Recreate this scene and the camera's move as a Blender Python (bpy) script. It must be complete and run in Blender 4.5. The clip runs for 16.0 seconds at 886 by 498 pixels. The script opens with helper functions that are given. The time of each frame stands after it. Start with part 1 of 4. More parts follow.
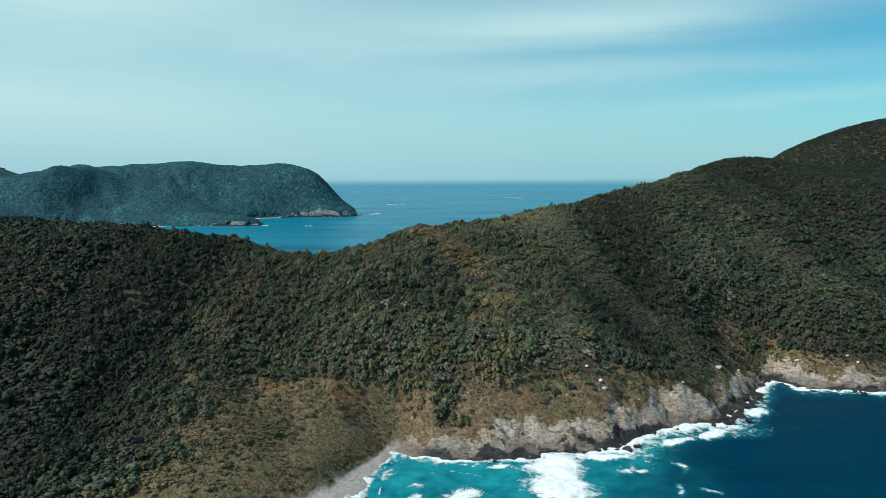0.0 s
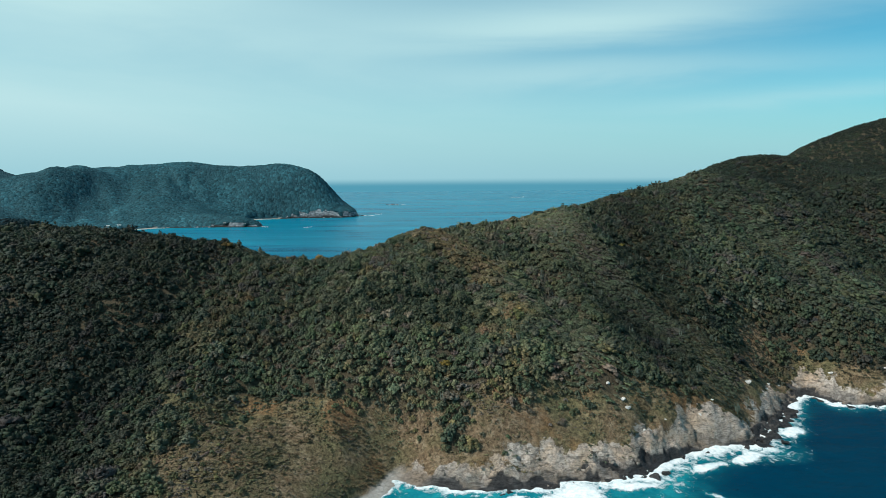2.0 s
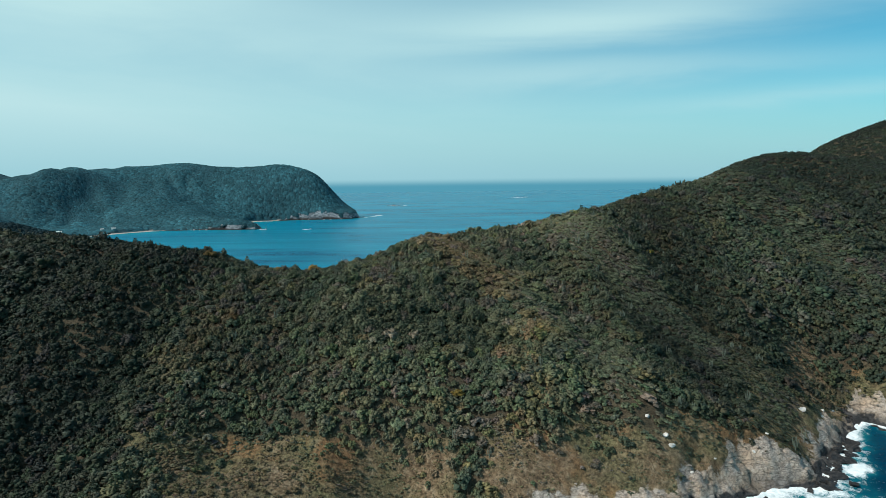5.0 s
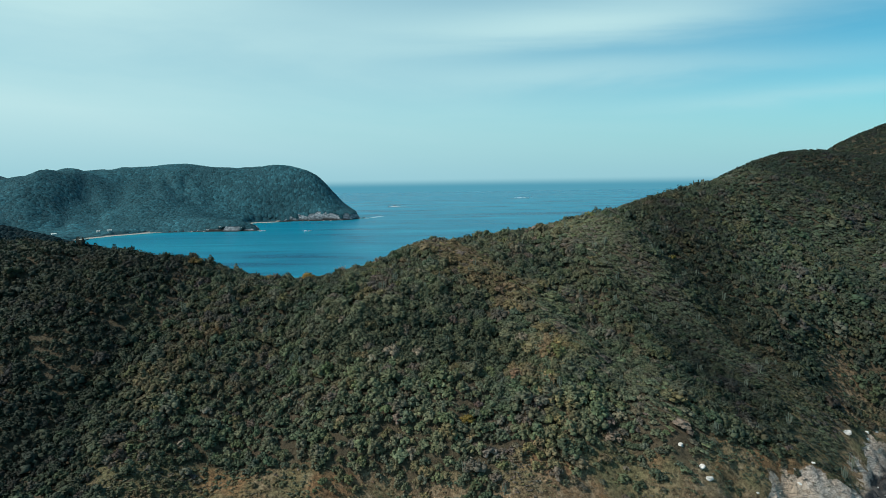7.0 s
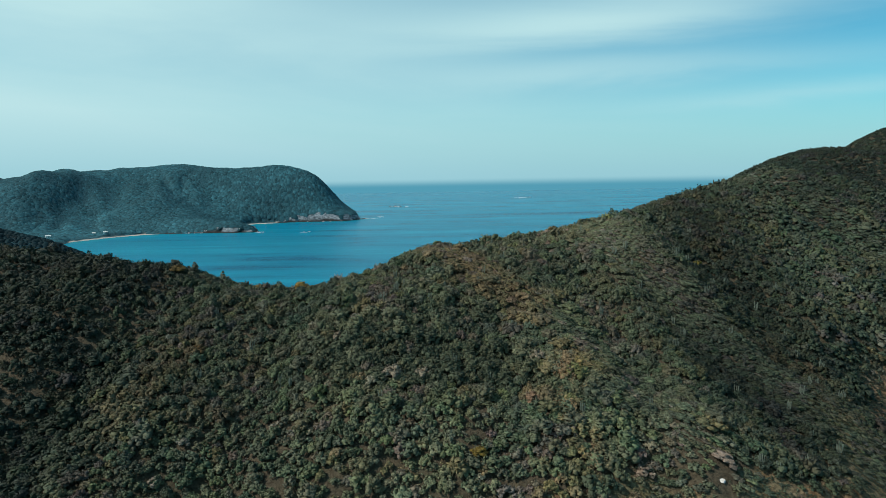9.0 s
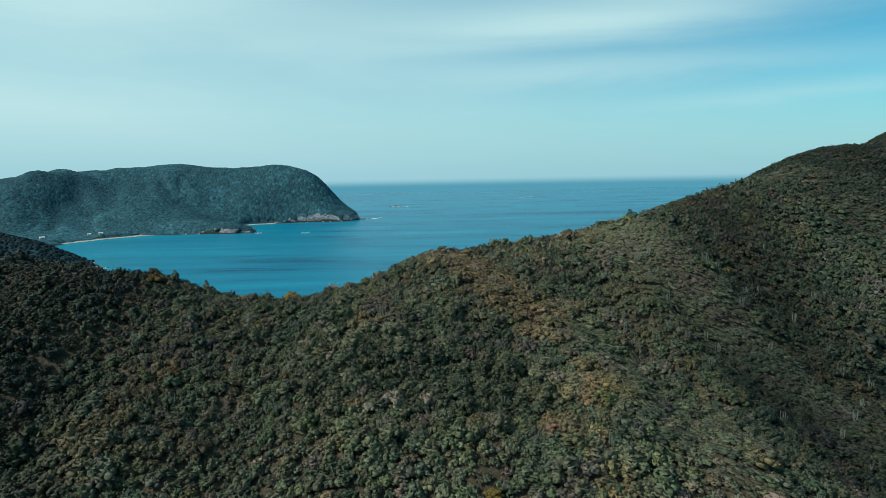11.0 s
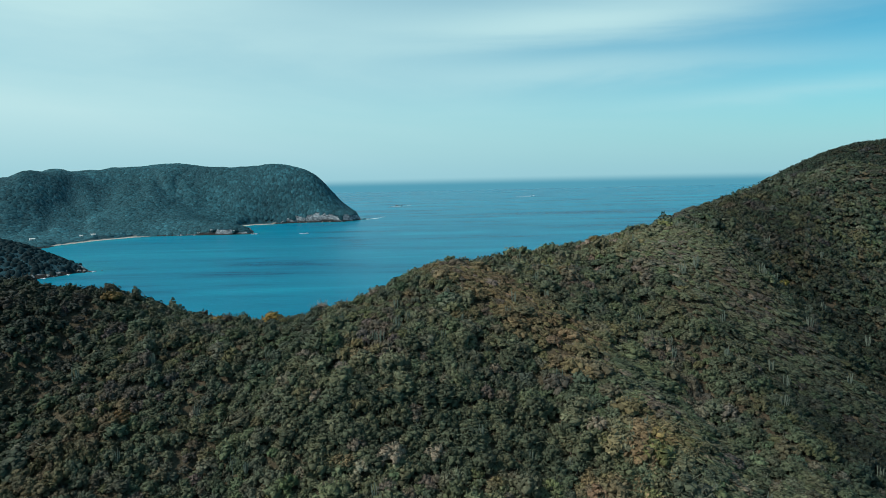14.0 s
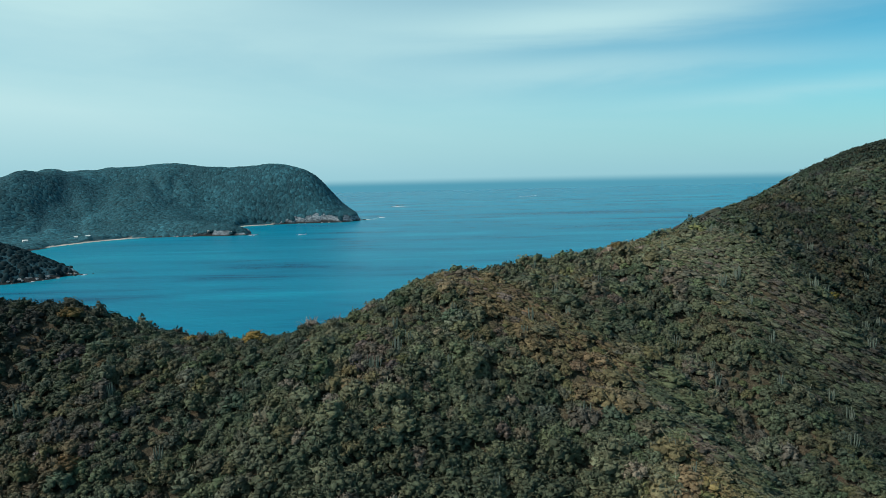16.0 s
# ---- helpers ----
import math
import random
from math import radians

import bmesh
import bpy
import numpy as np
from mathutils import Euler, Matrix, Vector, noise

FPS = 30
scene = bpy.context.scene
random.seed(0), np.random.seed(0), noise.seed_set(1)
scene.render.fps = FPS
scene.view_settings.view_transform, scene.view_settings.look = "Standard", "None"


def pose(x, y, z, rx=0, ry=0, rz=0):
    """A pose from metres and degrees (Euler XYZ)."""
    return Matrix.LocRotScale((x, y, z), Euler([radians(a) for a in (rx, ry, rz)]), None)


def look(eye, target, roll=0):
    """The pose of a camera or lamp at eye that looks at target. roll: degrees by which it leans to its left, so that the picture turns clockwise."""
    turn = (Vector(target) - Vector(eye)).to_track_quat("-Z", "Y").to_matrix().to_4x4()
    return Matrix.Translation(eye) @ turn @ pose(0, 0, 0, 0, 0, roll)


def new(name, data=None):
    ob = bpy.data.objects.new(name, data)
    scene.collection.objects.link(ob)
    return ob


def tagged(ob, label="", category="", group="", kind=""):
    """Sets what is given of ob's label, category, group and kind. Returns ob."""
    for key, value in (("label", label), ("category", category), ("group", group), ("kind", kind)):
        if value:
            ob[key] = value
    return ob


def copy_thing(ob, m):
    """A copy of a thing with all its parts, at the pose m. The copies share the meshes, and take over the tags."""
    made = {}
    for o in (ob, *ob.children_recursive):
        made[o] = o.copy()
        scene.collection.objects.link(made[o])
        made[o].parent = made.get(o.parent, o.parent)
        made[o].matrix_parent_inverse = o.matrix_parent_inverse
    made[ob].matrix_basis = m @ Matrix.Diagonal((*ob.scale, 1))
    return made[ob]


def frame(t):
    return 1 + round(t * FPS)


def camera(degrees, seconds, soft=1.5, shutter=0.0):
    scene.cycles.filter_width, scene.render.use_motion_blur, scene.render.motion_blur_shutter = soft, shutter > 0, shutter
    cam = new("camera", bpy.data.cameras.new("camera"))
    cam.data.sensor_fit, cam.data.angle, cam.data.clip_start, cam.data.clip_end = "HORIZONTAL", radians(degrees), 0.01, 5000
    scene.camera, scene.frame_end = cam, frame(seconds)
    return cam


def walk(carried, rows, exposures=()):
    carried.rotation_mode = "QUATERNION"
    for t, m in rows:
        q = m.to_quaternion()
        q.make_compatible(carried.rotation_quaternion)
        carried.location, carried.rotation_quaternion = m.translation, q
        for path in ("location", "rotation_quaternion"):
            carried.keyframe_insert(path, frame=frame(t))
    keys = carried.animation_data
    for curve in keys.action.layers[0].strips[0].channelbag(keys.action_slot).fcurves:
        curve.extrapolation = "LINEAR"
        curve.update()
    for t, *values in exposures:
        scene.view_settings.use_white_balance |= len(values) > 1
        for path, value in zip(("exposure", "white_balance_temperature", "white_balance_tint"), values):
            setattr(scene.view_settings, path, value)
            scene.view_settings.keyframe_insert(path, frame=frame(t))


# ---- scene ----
cam = camera(70.0, 16.0, soft=0.4)
# Level, straight flight towards the bay: seconds, eye, yaw, pitch, lean to the right
PATH = [
    (0.0, 1.60, -1.61, 112.07, 0.300, -6.496, 0.218),
    (0.5, 0.93, 4.61, 112.03, 0.316, -6.500, 0.266),
    (1.0, 0.26, 10.83, 111.99, 0.332, -6.501, 0.313),
    (1.5, -0.40, 17.04, 111.96, 0.348, -6.501, 0.360),
    (2.0, -1.04, 23.26, 111.92, 0.364, -6.498, 0.406),
    (2.5, -1.69, 29.48, 111.88, 0.380, -6.493, 0.452),
    (3.0, -2.32, 35.70, 111.85, 0.395, -6.487, 0.496),
    (3.5, -2.95, 41.91, 111.81, 0.411, -6.481, 0.540),
    (4.0, -3.56, 48.13, 111.77, 0.426, -6.473, 0.584),
    (4.5, -4.17, 54.35, 111.74, 0.442, -6.465, 0.626),
    (5.0, -4.78, 60.57, 111.70, 0.457, -6.458, 0.668),
    (5.5, -5.37, 66.79, 111.67, 0.472, -6.451, 0.708),
    (6.0, -5.96, 73.00, 111.63, 0.487, -6.445, 0.748),
    (6.5, -6.54, 79.22, 111.59, 0.502, -6.439, 0.786),
    (7.0, -7.11, 85.44, 111.56, 0.517, -6.436, 0.824),
    (7.5, -7.67, 91.66, 111.52, 0.532, -6.433, 0.860),
    (8.0, -8.23, 97.87, 111.48, 0.547, -6.433, 0.896),
    (8.5, -8.77, 104.09, 111.45, 0.561, -6.435, 0.930),
    (9.0, -9.31, 110.31, 111.41, 0.576, -6.438, 0.963),
    (9.5, -9.85, 116.53, 111.38, 0.591, -6.444, 0.994),
    (10.0, -10.37, 122.74, 111.34, 0.605, -6.452, 1.024),
    (10.5, -10.89, 128.96, 111.30, 0.619, -6.461, 1.053),
    (11.0, -11.40, 135.18, 111.27, 0.634, -6.473, 1.081),
    (11.5, -11.90, 141.40, 111.23, 0.648, -6.485, 1.107),
    (12.0, -12.39, 147.61, 111.19, 0.662, -6.499, 1.131),
    (12.5, -12.88, 153.83, 111.16, 0.676, -6.513, 1.154),
    (13.0, -13.35, 160.05, 111.12, 0.690, -6.527, 1.175),
    (13.5, -13.82, 166.26, 111.08, 0.704, -6.541, 1.195),
    (14.0, -14.29, 172.48, 111.05, 0.718, -6.552, 1.213),
    (14.5, -14.74, 178.70, 111.01, 0.731, -6.561, 1.229),
    (15.0, -15.19, 184.92, 110.98, 0.745, -6.567, 1.243),
    (15.5, -15.63, 191.13, 110.94, 0.758, -6.568, 1.256),
    (16.0, -16.06, 197.35, 110.90, 0.772, -6.562, 1.266),
]
walk(cam, [(t, pose(x, y, z, 90 + pitch, lean, yaw)) for t, x, y, z, yaw, pitch, lean in PATH])

# ---------------------------------------------------------------- world and sun
SUN_ELEVATION, SUN_AZIMUTH = 46.0, -110.0     # degrees; azimuth clockwise from +y (ahead)

world = bpy.data.worlds.new("sky")
scene.world = world
world.use_nodes = True
wn, wl = world.node_tree.nodes, world.node_tree.links
wn.clear()


def wnode(kind, **inputs):
    n = wn.new(kind)
    for k, v in inputs.items():
        n.inputs[k].default_value = v
    return n


def wmath(op, a, b=None, clamp=False):
    n = wn.new("ShaderNodeMath")
    n.operation, n.use_clamp = op, clamp
    for i, v in enumerate((a, b)):
        if v is None:
            continue
        if isinstance(v, (int, float)):
            n.inputs[i].default_value = v
        else:
            wl.new(v, n.inputs[i])
    return n.outputs[0]


sky = wn.new("ShaderNodeTexSky")
sky.sky_type = "NISHITA"
sky.sun_disc = False
sky.sun_elevation = radians(SUN_ELEVATION)
sky.sun_rotation = radians(SUN_AZIMUTH)
sky.air_density, sky.dust_density, sky.ozone_density = 1.0, 0.6, 2.0
tc = wn.new("ShaderNodeTexCoord")
sep = wn.new("ShaderNodeSeparateXYZ")
wl.new(tc.outputs["Generated"], sep.inputs[0])
dx, dy, dz = sep.outputs
# thin high cloud in long level veils, with a few clearer gaps
az_, dip = wmath("ARCTAN2", dx, dy), wmath("MAXIMUM", dz, 0.0)
comb_ = wn.new("ShaderNodeCombineXYZ")
wl.new(wmath("MULTIPLY", az_, 1.5), comb_.inputs[0])
wl.new(wmath("MULTIPLY", wmath("ADD", dip, wmath("MULTIPLY", az_, 0.05)), 9.0), comb_.inputs[1])
veil = wnode("ShaderNodeTexNoise", Scale=1.25, Detail=7.0, Roughness=0.55, Distortion=0.45)
wl.new(comb_.outputs[0], veil.inputs["Vector"])
ramp = wn.new("ShaderNodeValToRGB")
ramp.color_ramp.elements[0].position, ramp.color_ramp.elements[1].position = 0.34, 0.68
wl.new(veil.outputs[0], ramp.inputs[0])
wisp = wmath("ADD", dip, wmath("MULTIPLY", wmath("SUBTRACT", veil.outputs[0], 0.5), 0.07))


def cloud_spot(a, d, wide, high):
    """A soft lens-shaped spot of the sky round azimuth a and height d."""
    u, v = wmath("DIVIDE", wmath("SUBTRACT", az_, a), wide), wmath("DIVIDE", wmath("SUBTRACT", wisp, d), high)
    return wmath("POWER", 2.718, wmath("MULTIPLY", wmath("ADD", wmath("MULTIPLY", u, u), wmath("MULTIPLY", v, v)), -1.0))


# the veil is thicker towards the sun's side
side = wmath("ADD", wmath("MULTIPLY", dx, -0.85), 0.54, clamp=True)
low = wmath("SUBTRACT", 0.58, wmath("MULTIPLY", dip, 3.2), clamp=True)
thick = wmath("ADD", low, wmath("ADD", wmath("MULTIPLY", ramp.outputs[0], 0.12), wmath("MULTIPLY", side, 0.62)))
for a, d, wide, high, gain in ((0.64, 0.31, 0.24, 0.032, -0.2), (0.17, 0.178, 0.16, 0.010, -0.06), (0.58, 0.18, 0.15, 0.022, -0.08), (0.25, 0.152, 0.26, 0.018, 0.3), (0.28, 0.235, 0.26, 0.035, 0.42), (0.52, 0.098, 0.2, 0.010, 0.2), (-0.05, 0.2, 0.3, 0.05, 0.2), (-0.55, 0.29, 0.4, 0.12, 0.4), (0.22, 0.212, 0.28, 0.026, 0.3)):
    thick = wmath("ADD", thick, wmath("MULTIPLY", cloud_spot(a, d, wide, high), gain))
thick = wmath("ADD", thick, 0.0, clamp=True)
tint = wn.new("ShaderNodeMix")
tint.data_type, tint.blend_type = "RGBA", "MULTIPLY"
tint.inputs[0].default_value = 1.0
wl.new(sky.outputs[0], tint.inputs[6])
tint.inputs[7].default_value = (0.31, 1.04, 1.10, 1)
clouded = wn.new("ShaderNodeMix")
clouded.data_type = "RGBA"
wl.new(thick, clouded.inputs[0])
wl.new(tint.outputs[2], clouded.inputs[6])
clouded.inputs[7].default_value = (5.0, 7.65, 8.0, 1)
# beyond the sheet of the sea: the last of the water, up to the dip of the horizon
edge = wn.new("ShaderNodeMapRange")
edge.interpolation_type = "SMOOTHSTEP"
edge.inputs[1].default_value, edge.inputs[2].default_value = -0.0150, -0.0005
wl.new(dz, edge.inputs[0])
whole = wn.new("ShaderNodeMix")
whole.data_type = "RGBA"
wl.new(edge.outputs[0], whole.inputs[0])
whole.inputs[6].default_value = (0.90, 3.35, 4.55, 1)
haze = wn.new("ShaderNodeMix")
haze.data_type = "RGBA"
wl.new(wmath("SUBTRACT", 0.80, wmath("MULTIPLY", wmath("MAXIMUM", dz, 0.0), 8.0), clamp=True), haze.inputs[0])
wl.new(clouded.outputs[2], haze.inputs[6])
haze.inputs[7].default_value = (2.85, 5.65, 6.55, 1)
wl.new(haze.outputs[2], whole.inputs[7])
bg = wn.new("ShaderNodeBackground")
bg.inputs["Strength"].default_value = 0.1
wl.new(whole.outputs[2], bg.inputs[0])
wl.new(bg.outputs[0], wn.new("ShaderNodeOutputWorld").inputs[0])

az, el = radians(SUN_AZIMUTH), radians(SUN_ELEVATION)
towards = Vector((math.sin(az) * math.cos(el), math.cos(az) * math.cos(el), math.sin(el)))
sun = new("sun", bpy.data.lights.new("sun", "SUN"))
sun.data.energy, sun.data.angle, sun.data.color = 4.3, radians(0.6), (1.0, 0.95, 0.87)
sun.matrix_world = look(towards * 900, (0, 0, 0))


# ---------------------------------------------------------------- materials
class Mat:
    """A node material with short ways to add nodes."""

    def __init__(self, name, rough=0.8, spec=0.3):
        self.m = bpy.data.materials.new(name)
        self.m.use_nodes = True
        self.t = self.m.node_tree
        self.b = self.t.nodes["Principled BSDF"]
        self.b.inputs["Roughness"].default_value = rough
        self.b.inputs["Specular IOR Level"].default_value = spec

    def put(self, socket, v):
        if isinstance(v, bpy.types.NodeSocket):
            self.t.links.new(v, socket)
        else:
            socket.default_value = v

    def node(self, kind, **k):
        n = self.t.nodes.new(kind)
        for key, v in k.items():
            self.put(n.inputs[key], v)
        return n

    def noise(self, scale, detail=4.0, rough=0.55, vector=None, distortion=0.0):
        n = self.node("ShaderNodeTexNoise", Scale=scale, Detail=detail, Roughness=rough, Distortion=distortion)
        self.put(n.inputs["Vector"], vector if vector is not None else self.where())
        return n.outputs[0]

    def where(self):
        return self.t.nodes.new("ShaderNodeNewGeometry").outputs["Position"]

    def scaled(self, x, y, z):
        n = self.node("ShaderNodeMapping", Vector=self.where())
        n.inputs["Scale"].default_value = (x, y, z)
        return n.outputs[0]

    def ramp(self, fac, *stops):
        n = self.t.nodes.new("ShaderNodeValToRGB")
        el = n.color_ramp.elements
        while len(el) < len(stops):
            el.new(0.5)
        for e, (p, c) in zip(el, stops):
            e.position = p
            e.color = (c, c, c, 1) if isinstance(c, (int, float)) else (*c, 1)
        self.put(n.inputs[0], fac)
        return n.outputs[0]

    def mix(self, fac, a, b, kind="MIX"):
        n = self.t.nodes.new("ShaderNodeMix")
        n.data_type, n.blend_type = "RGBA", kind
        self.put(n.inputs[0], fac)
        for i, v in ((6, a), (7, b)):
            self.put(n.inputs[i], (*v, 1) if isinstance(v, tuple) else v)
        return n.outputs[2]

    def math(self, op, a, b=0.0, clamp=False):
        n = self.t.nodes.new("ShaderNodeMath")
        n.operation, n.use_clamp = op, clamp
        self.put(n.inputs[0], a), self.put(n.inputs[1], b)
        return n.outputs[0]

    def attr(self, name, out="Fac"):
        n = self.t.nodes.new("ShaderNodeAttribute")
        n.attribute_name = name
        return n.outputs[out]

    def color(self, v):
        self.put(self.b.inputs["Base Color"], (*v, 1) if isinstance(v, tuple) else v)
        return self

    def bump(self, height, strength=0.5, distance=0.1):
        n = self.node("ShaderNodeBump", Strength=strength, Distance=distance, Height=height)
        self.put(self.b.inputs["Normal"], n.outputs[0])
        return self


def ground_material():
    """Dry earth and straw inland, cracked pale rock along the shore, dark where the sea wets it, sand on the beach."""
    k = Mat("slope_ground", 0.92, 0.2)
    n1, n2, n3 = k.noise(0.035, 5), k.noise(0.25, 10, 0.78), k.noise(1.1, 8, 0.78)
    earth = k.ramp(n2, (0.32, (0.085, 0.060, 0.038)), (0.48, (0.21, 0.142, 0.084)), (0.70, (0.40, 0.31, 0.21)))
    straw = k.ramp(n3, (0.34, (0.080, 0.075, 0.036)), (0.66, (0.21, 0.182, 0.095)))
    soil = k.mix(k.ramp(n1, (0.42, 0.0), (0.58, 1.0)), earth, straw)
    red = k.ramp(k.noise(0.055, 4), (0.56, 0.0), (0.68, 0.7))
    soil = k.mix(red, soil, (0.25, 0.132, 0.062))
    soil = k.mix(1.0, soil, k.ramp(k.noise(0.7, 9, 0.8), (0.40, 0.42), (0.56, 1.08)), "MULTIPLY")
    # leaf litter under closed scrub, with shade between the crowns put into its colour
    soil = k.mix(k.math("MULTIPLY", k.attr("litter_shade"), 0.85), soil, k.ramp(n3, (0.3, (0.035, 0.030, 0.020)), (0.7, (0.080, 0.066, 0.044))))
    strata = k.noise(0.5, 10, 0.76, k.scaled(1.0, 1.0, 2.6), 1.0)
    rock = k.ramp(strata, (0.28, (0.12, 0.102, 0.088)), (0.40, (0.36, 0.312, 0.268)), (0.58, (0.53, 0.468, 0.41)), (0.78, (0.64, 0.585, 0.525)))
    rock = k.mix(k.ramp(k.noise(0.05, 6, 0.65), (0.46, 0.0), (0.60, 0.32)), rock, k.mix(1.0, rock, (0.42, 0.42, 0.43), "MULTIPLY"))
    rust = k.ramp(k.noise(0.075, 6, 0.65), (0.44, 0.0), (0.60, 0.7))
    rock = k.mix(rust, rock, (0.44, 0.32, 0.22))
    seams = []
    for turn, size in ((k.scaled(0.20, 0.22, 0.34), 0.8), (k.scaled(0.30, 0.25, 0.22), 1.0)):
        n = k.noise(size, 9, 0.62, turn, 1.5)
        seams.append(k.ramp(k.math("ABSOLUTE", k.math("SUBTRACT", n, 0.5)), (0.0, 0.0), (0.018, 1.0)))
    seam = k.math("MULTIPLY", *seams)
    rock = k.mix(k.math("ADD", k.math("MULTIPLY", seam, 0.5), 0.5), (0.07, 0.06, 0.05), rock)
    rocky = k.ramp(k.math("ADD", k.attr("rocky"), k.math("MULTIPLY", k.math("SUBTRACT", k.noise(0.22, 9, 0.75), 0.5), 2.2)), (0.36, 0.0), (0.56, 1.0))
    # the splash zone: dark grey, with the bedding showing
    level = k.math("ADD", k.node("ShaderNodeSeparateXYZ", Vector=k.where()).outputs[2], k.math("MULTIPLY", k.math("SUBTRACT", k.noise(0.09, 7, 0.65), 0.5), 9.0))
    bedding = k.noise(0.16, 8, 0.7, k.scaled(1.0, 1.0, 9.0), 1.2)
    rock = k.mix(k.ramp(bedding, (0.40, 0.55), (0.47, 0.0)), rock, (0.06, 0.055, 0.052))
    splash = k.ramp(k.math("DIVIDE", level, 10.0), (0.26, 1.0), (0.52, 0.0))
    rock = k.mix(splash, rock, k.mix(1.0, rock, (0.56, 0.57, 0.59), "MULTIPLY"))
    base = k.mix(rocky, soil, rock)
    base = k.mix(k.attr("sandy"), base, k.ramp(k.noise(1.4, 4), (0.3, (0.33, 0.31, 0.285)), (0.7, (0.44, 0.42, 0.39))))
    base = k.mix(k.ramp(k.attr("wet"), (0.35, 0.0), (0.65, 1.0)), base, k.ramp(bedding, (0.35, (0.014, 0.014, 0.015)), (0.6, (0.060, 0.058, 0.058))))
    k.color(base)
    k.put(k.b.inputs["Roughness"], k.ramp(k.attr("wet"), (0.4, 0.92), (0.7, 0.45)))
    return k.bump(k.math("ADD", k.noise(0.8, 9, 0.72), k.math("ADD", k.math("MULTIPLY", k.noise(5.0, 5, 0.7), 0.3), k.math("MULTIPLY", seam, 0.35))), 0.9, 0.55).m


def far_ground_material():
    k = Mat("far_ground", 0.95, 0.1)
    n = k.noise(0.05, 8, 0.7)
    # soil and rock colours carry the blue of distance haze
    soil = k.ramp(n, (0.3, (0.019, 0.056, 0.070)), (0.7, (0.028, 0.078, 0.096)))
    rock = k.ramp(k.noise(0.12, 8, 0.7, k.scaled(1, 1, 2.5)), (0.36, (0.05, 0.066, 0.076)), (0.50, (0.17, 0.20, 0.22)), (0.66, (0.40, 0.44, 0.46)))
    rocky = k.ramp(k.math("ADD", k.attr("rocky"), k.math("MULTIPLY", k.math("SUBTRACT", n, 0.5), 0.5)), (0.45, 0.0), (0.6, 1.0))
    base = k.mix(rocky, soil, rock)
    base = k.mix(k.attr("sandy"), base, (0.50, 0.45, 0.37))
    return k.color(k.mix(k.ramp(k.attr("wet"), (0.4, 0.0), (0.7, 1.0)), base, (0.03, 0.03, 0.03))).bump(k.noise(0.35, 8, 0.7), 1.0, 4.0).m


def foliage_material(name, spread=1.0, fine=3.6, depth=0.6, gloss=0.28, relief=0.5):
    """Small dry leaves; the tint of each crown is stored on it, and each clump of leaves differs a little."""
    k = Mat(name, 0.68, gloss)
    island = k.t.nodes.new("ShaderNodeNewGeometry").outputs["Random Per Island"]
    own = k.ramp(island, (0.0, 1.0 - 0.6 * spread), (0.5, 0.95), (1.0, 1.0 + 0.8 * spread))
    thing = k.t.nodes.new("ShaderNodeObjectInfo").outputs["Random"]
    own = k.mix(1.0, own, k.ramp(thing, (0.0, 0.85), (1.0, 1.15)), "MULTIPLY")
    c = k.mix(1.0, k.attr("tint", "Color"), own, "MULTIPLY")
    grain = k.noise(fine, 6, 0.7)
    return k.color(k.mix(1.0, c, k.ramp(grain, (0.32, 1.0 - depth), (0.68, 1.0 + depth)), "MULTIPLY")).bump(grain, 1.0, relief).m


def bark_material(name, a, b):
    k = Mat(name, 0.9, 0.2)
    return k.color(k.ramp(k.noise(2.5, 6, 0.7), (0.3, a), (0.7, b))).bump(k.noise(9, 5), 0.5, 0.03).m


def boulder_material(name, a, b, c, rough=0.85):
    k = Mat(name, rough, 0.3)
    n = k.noise(0.7, 8, 0.7)
    return k.color(k.ramp(n, (0.3, a), (0.5, b), (0.72, c))).bump(k.noise(2.2, 8, 0.7), 0.8, 0.25).m


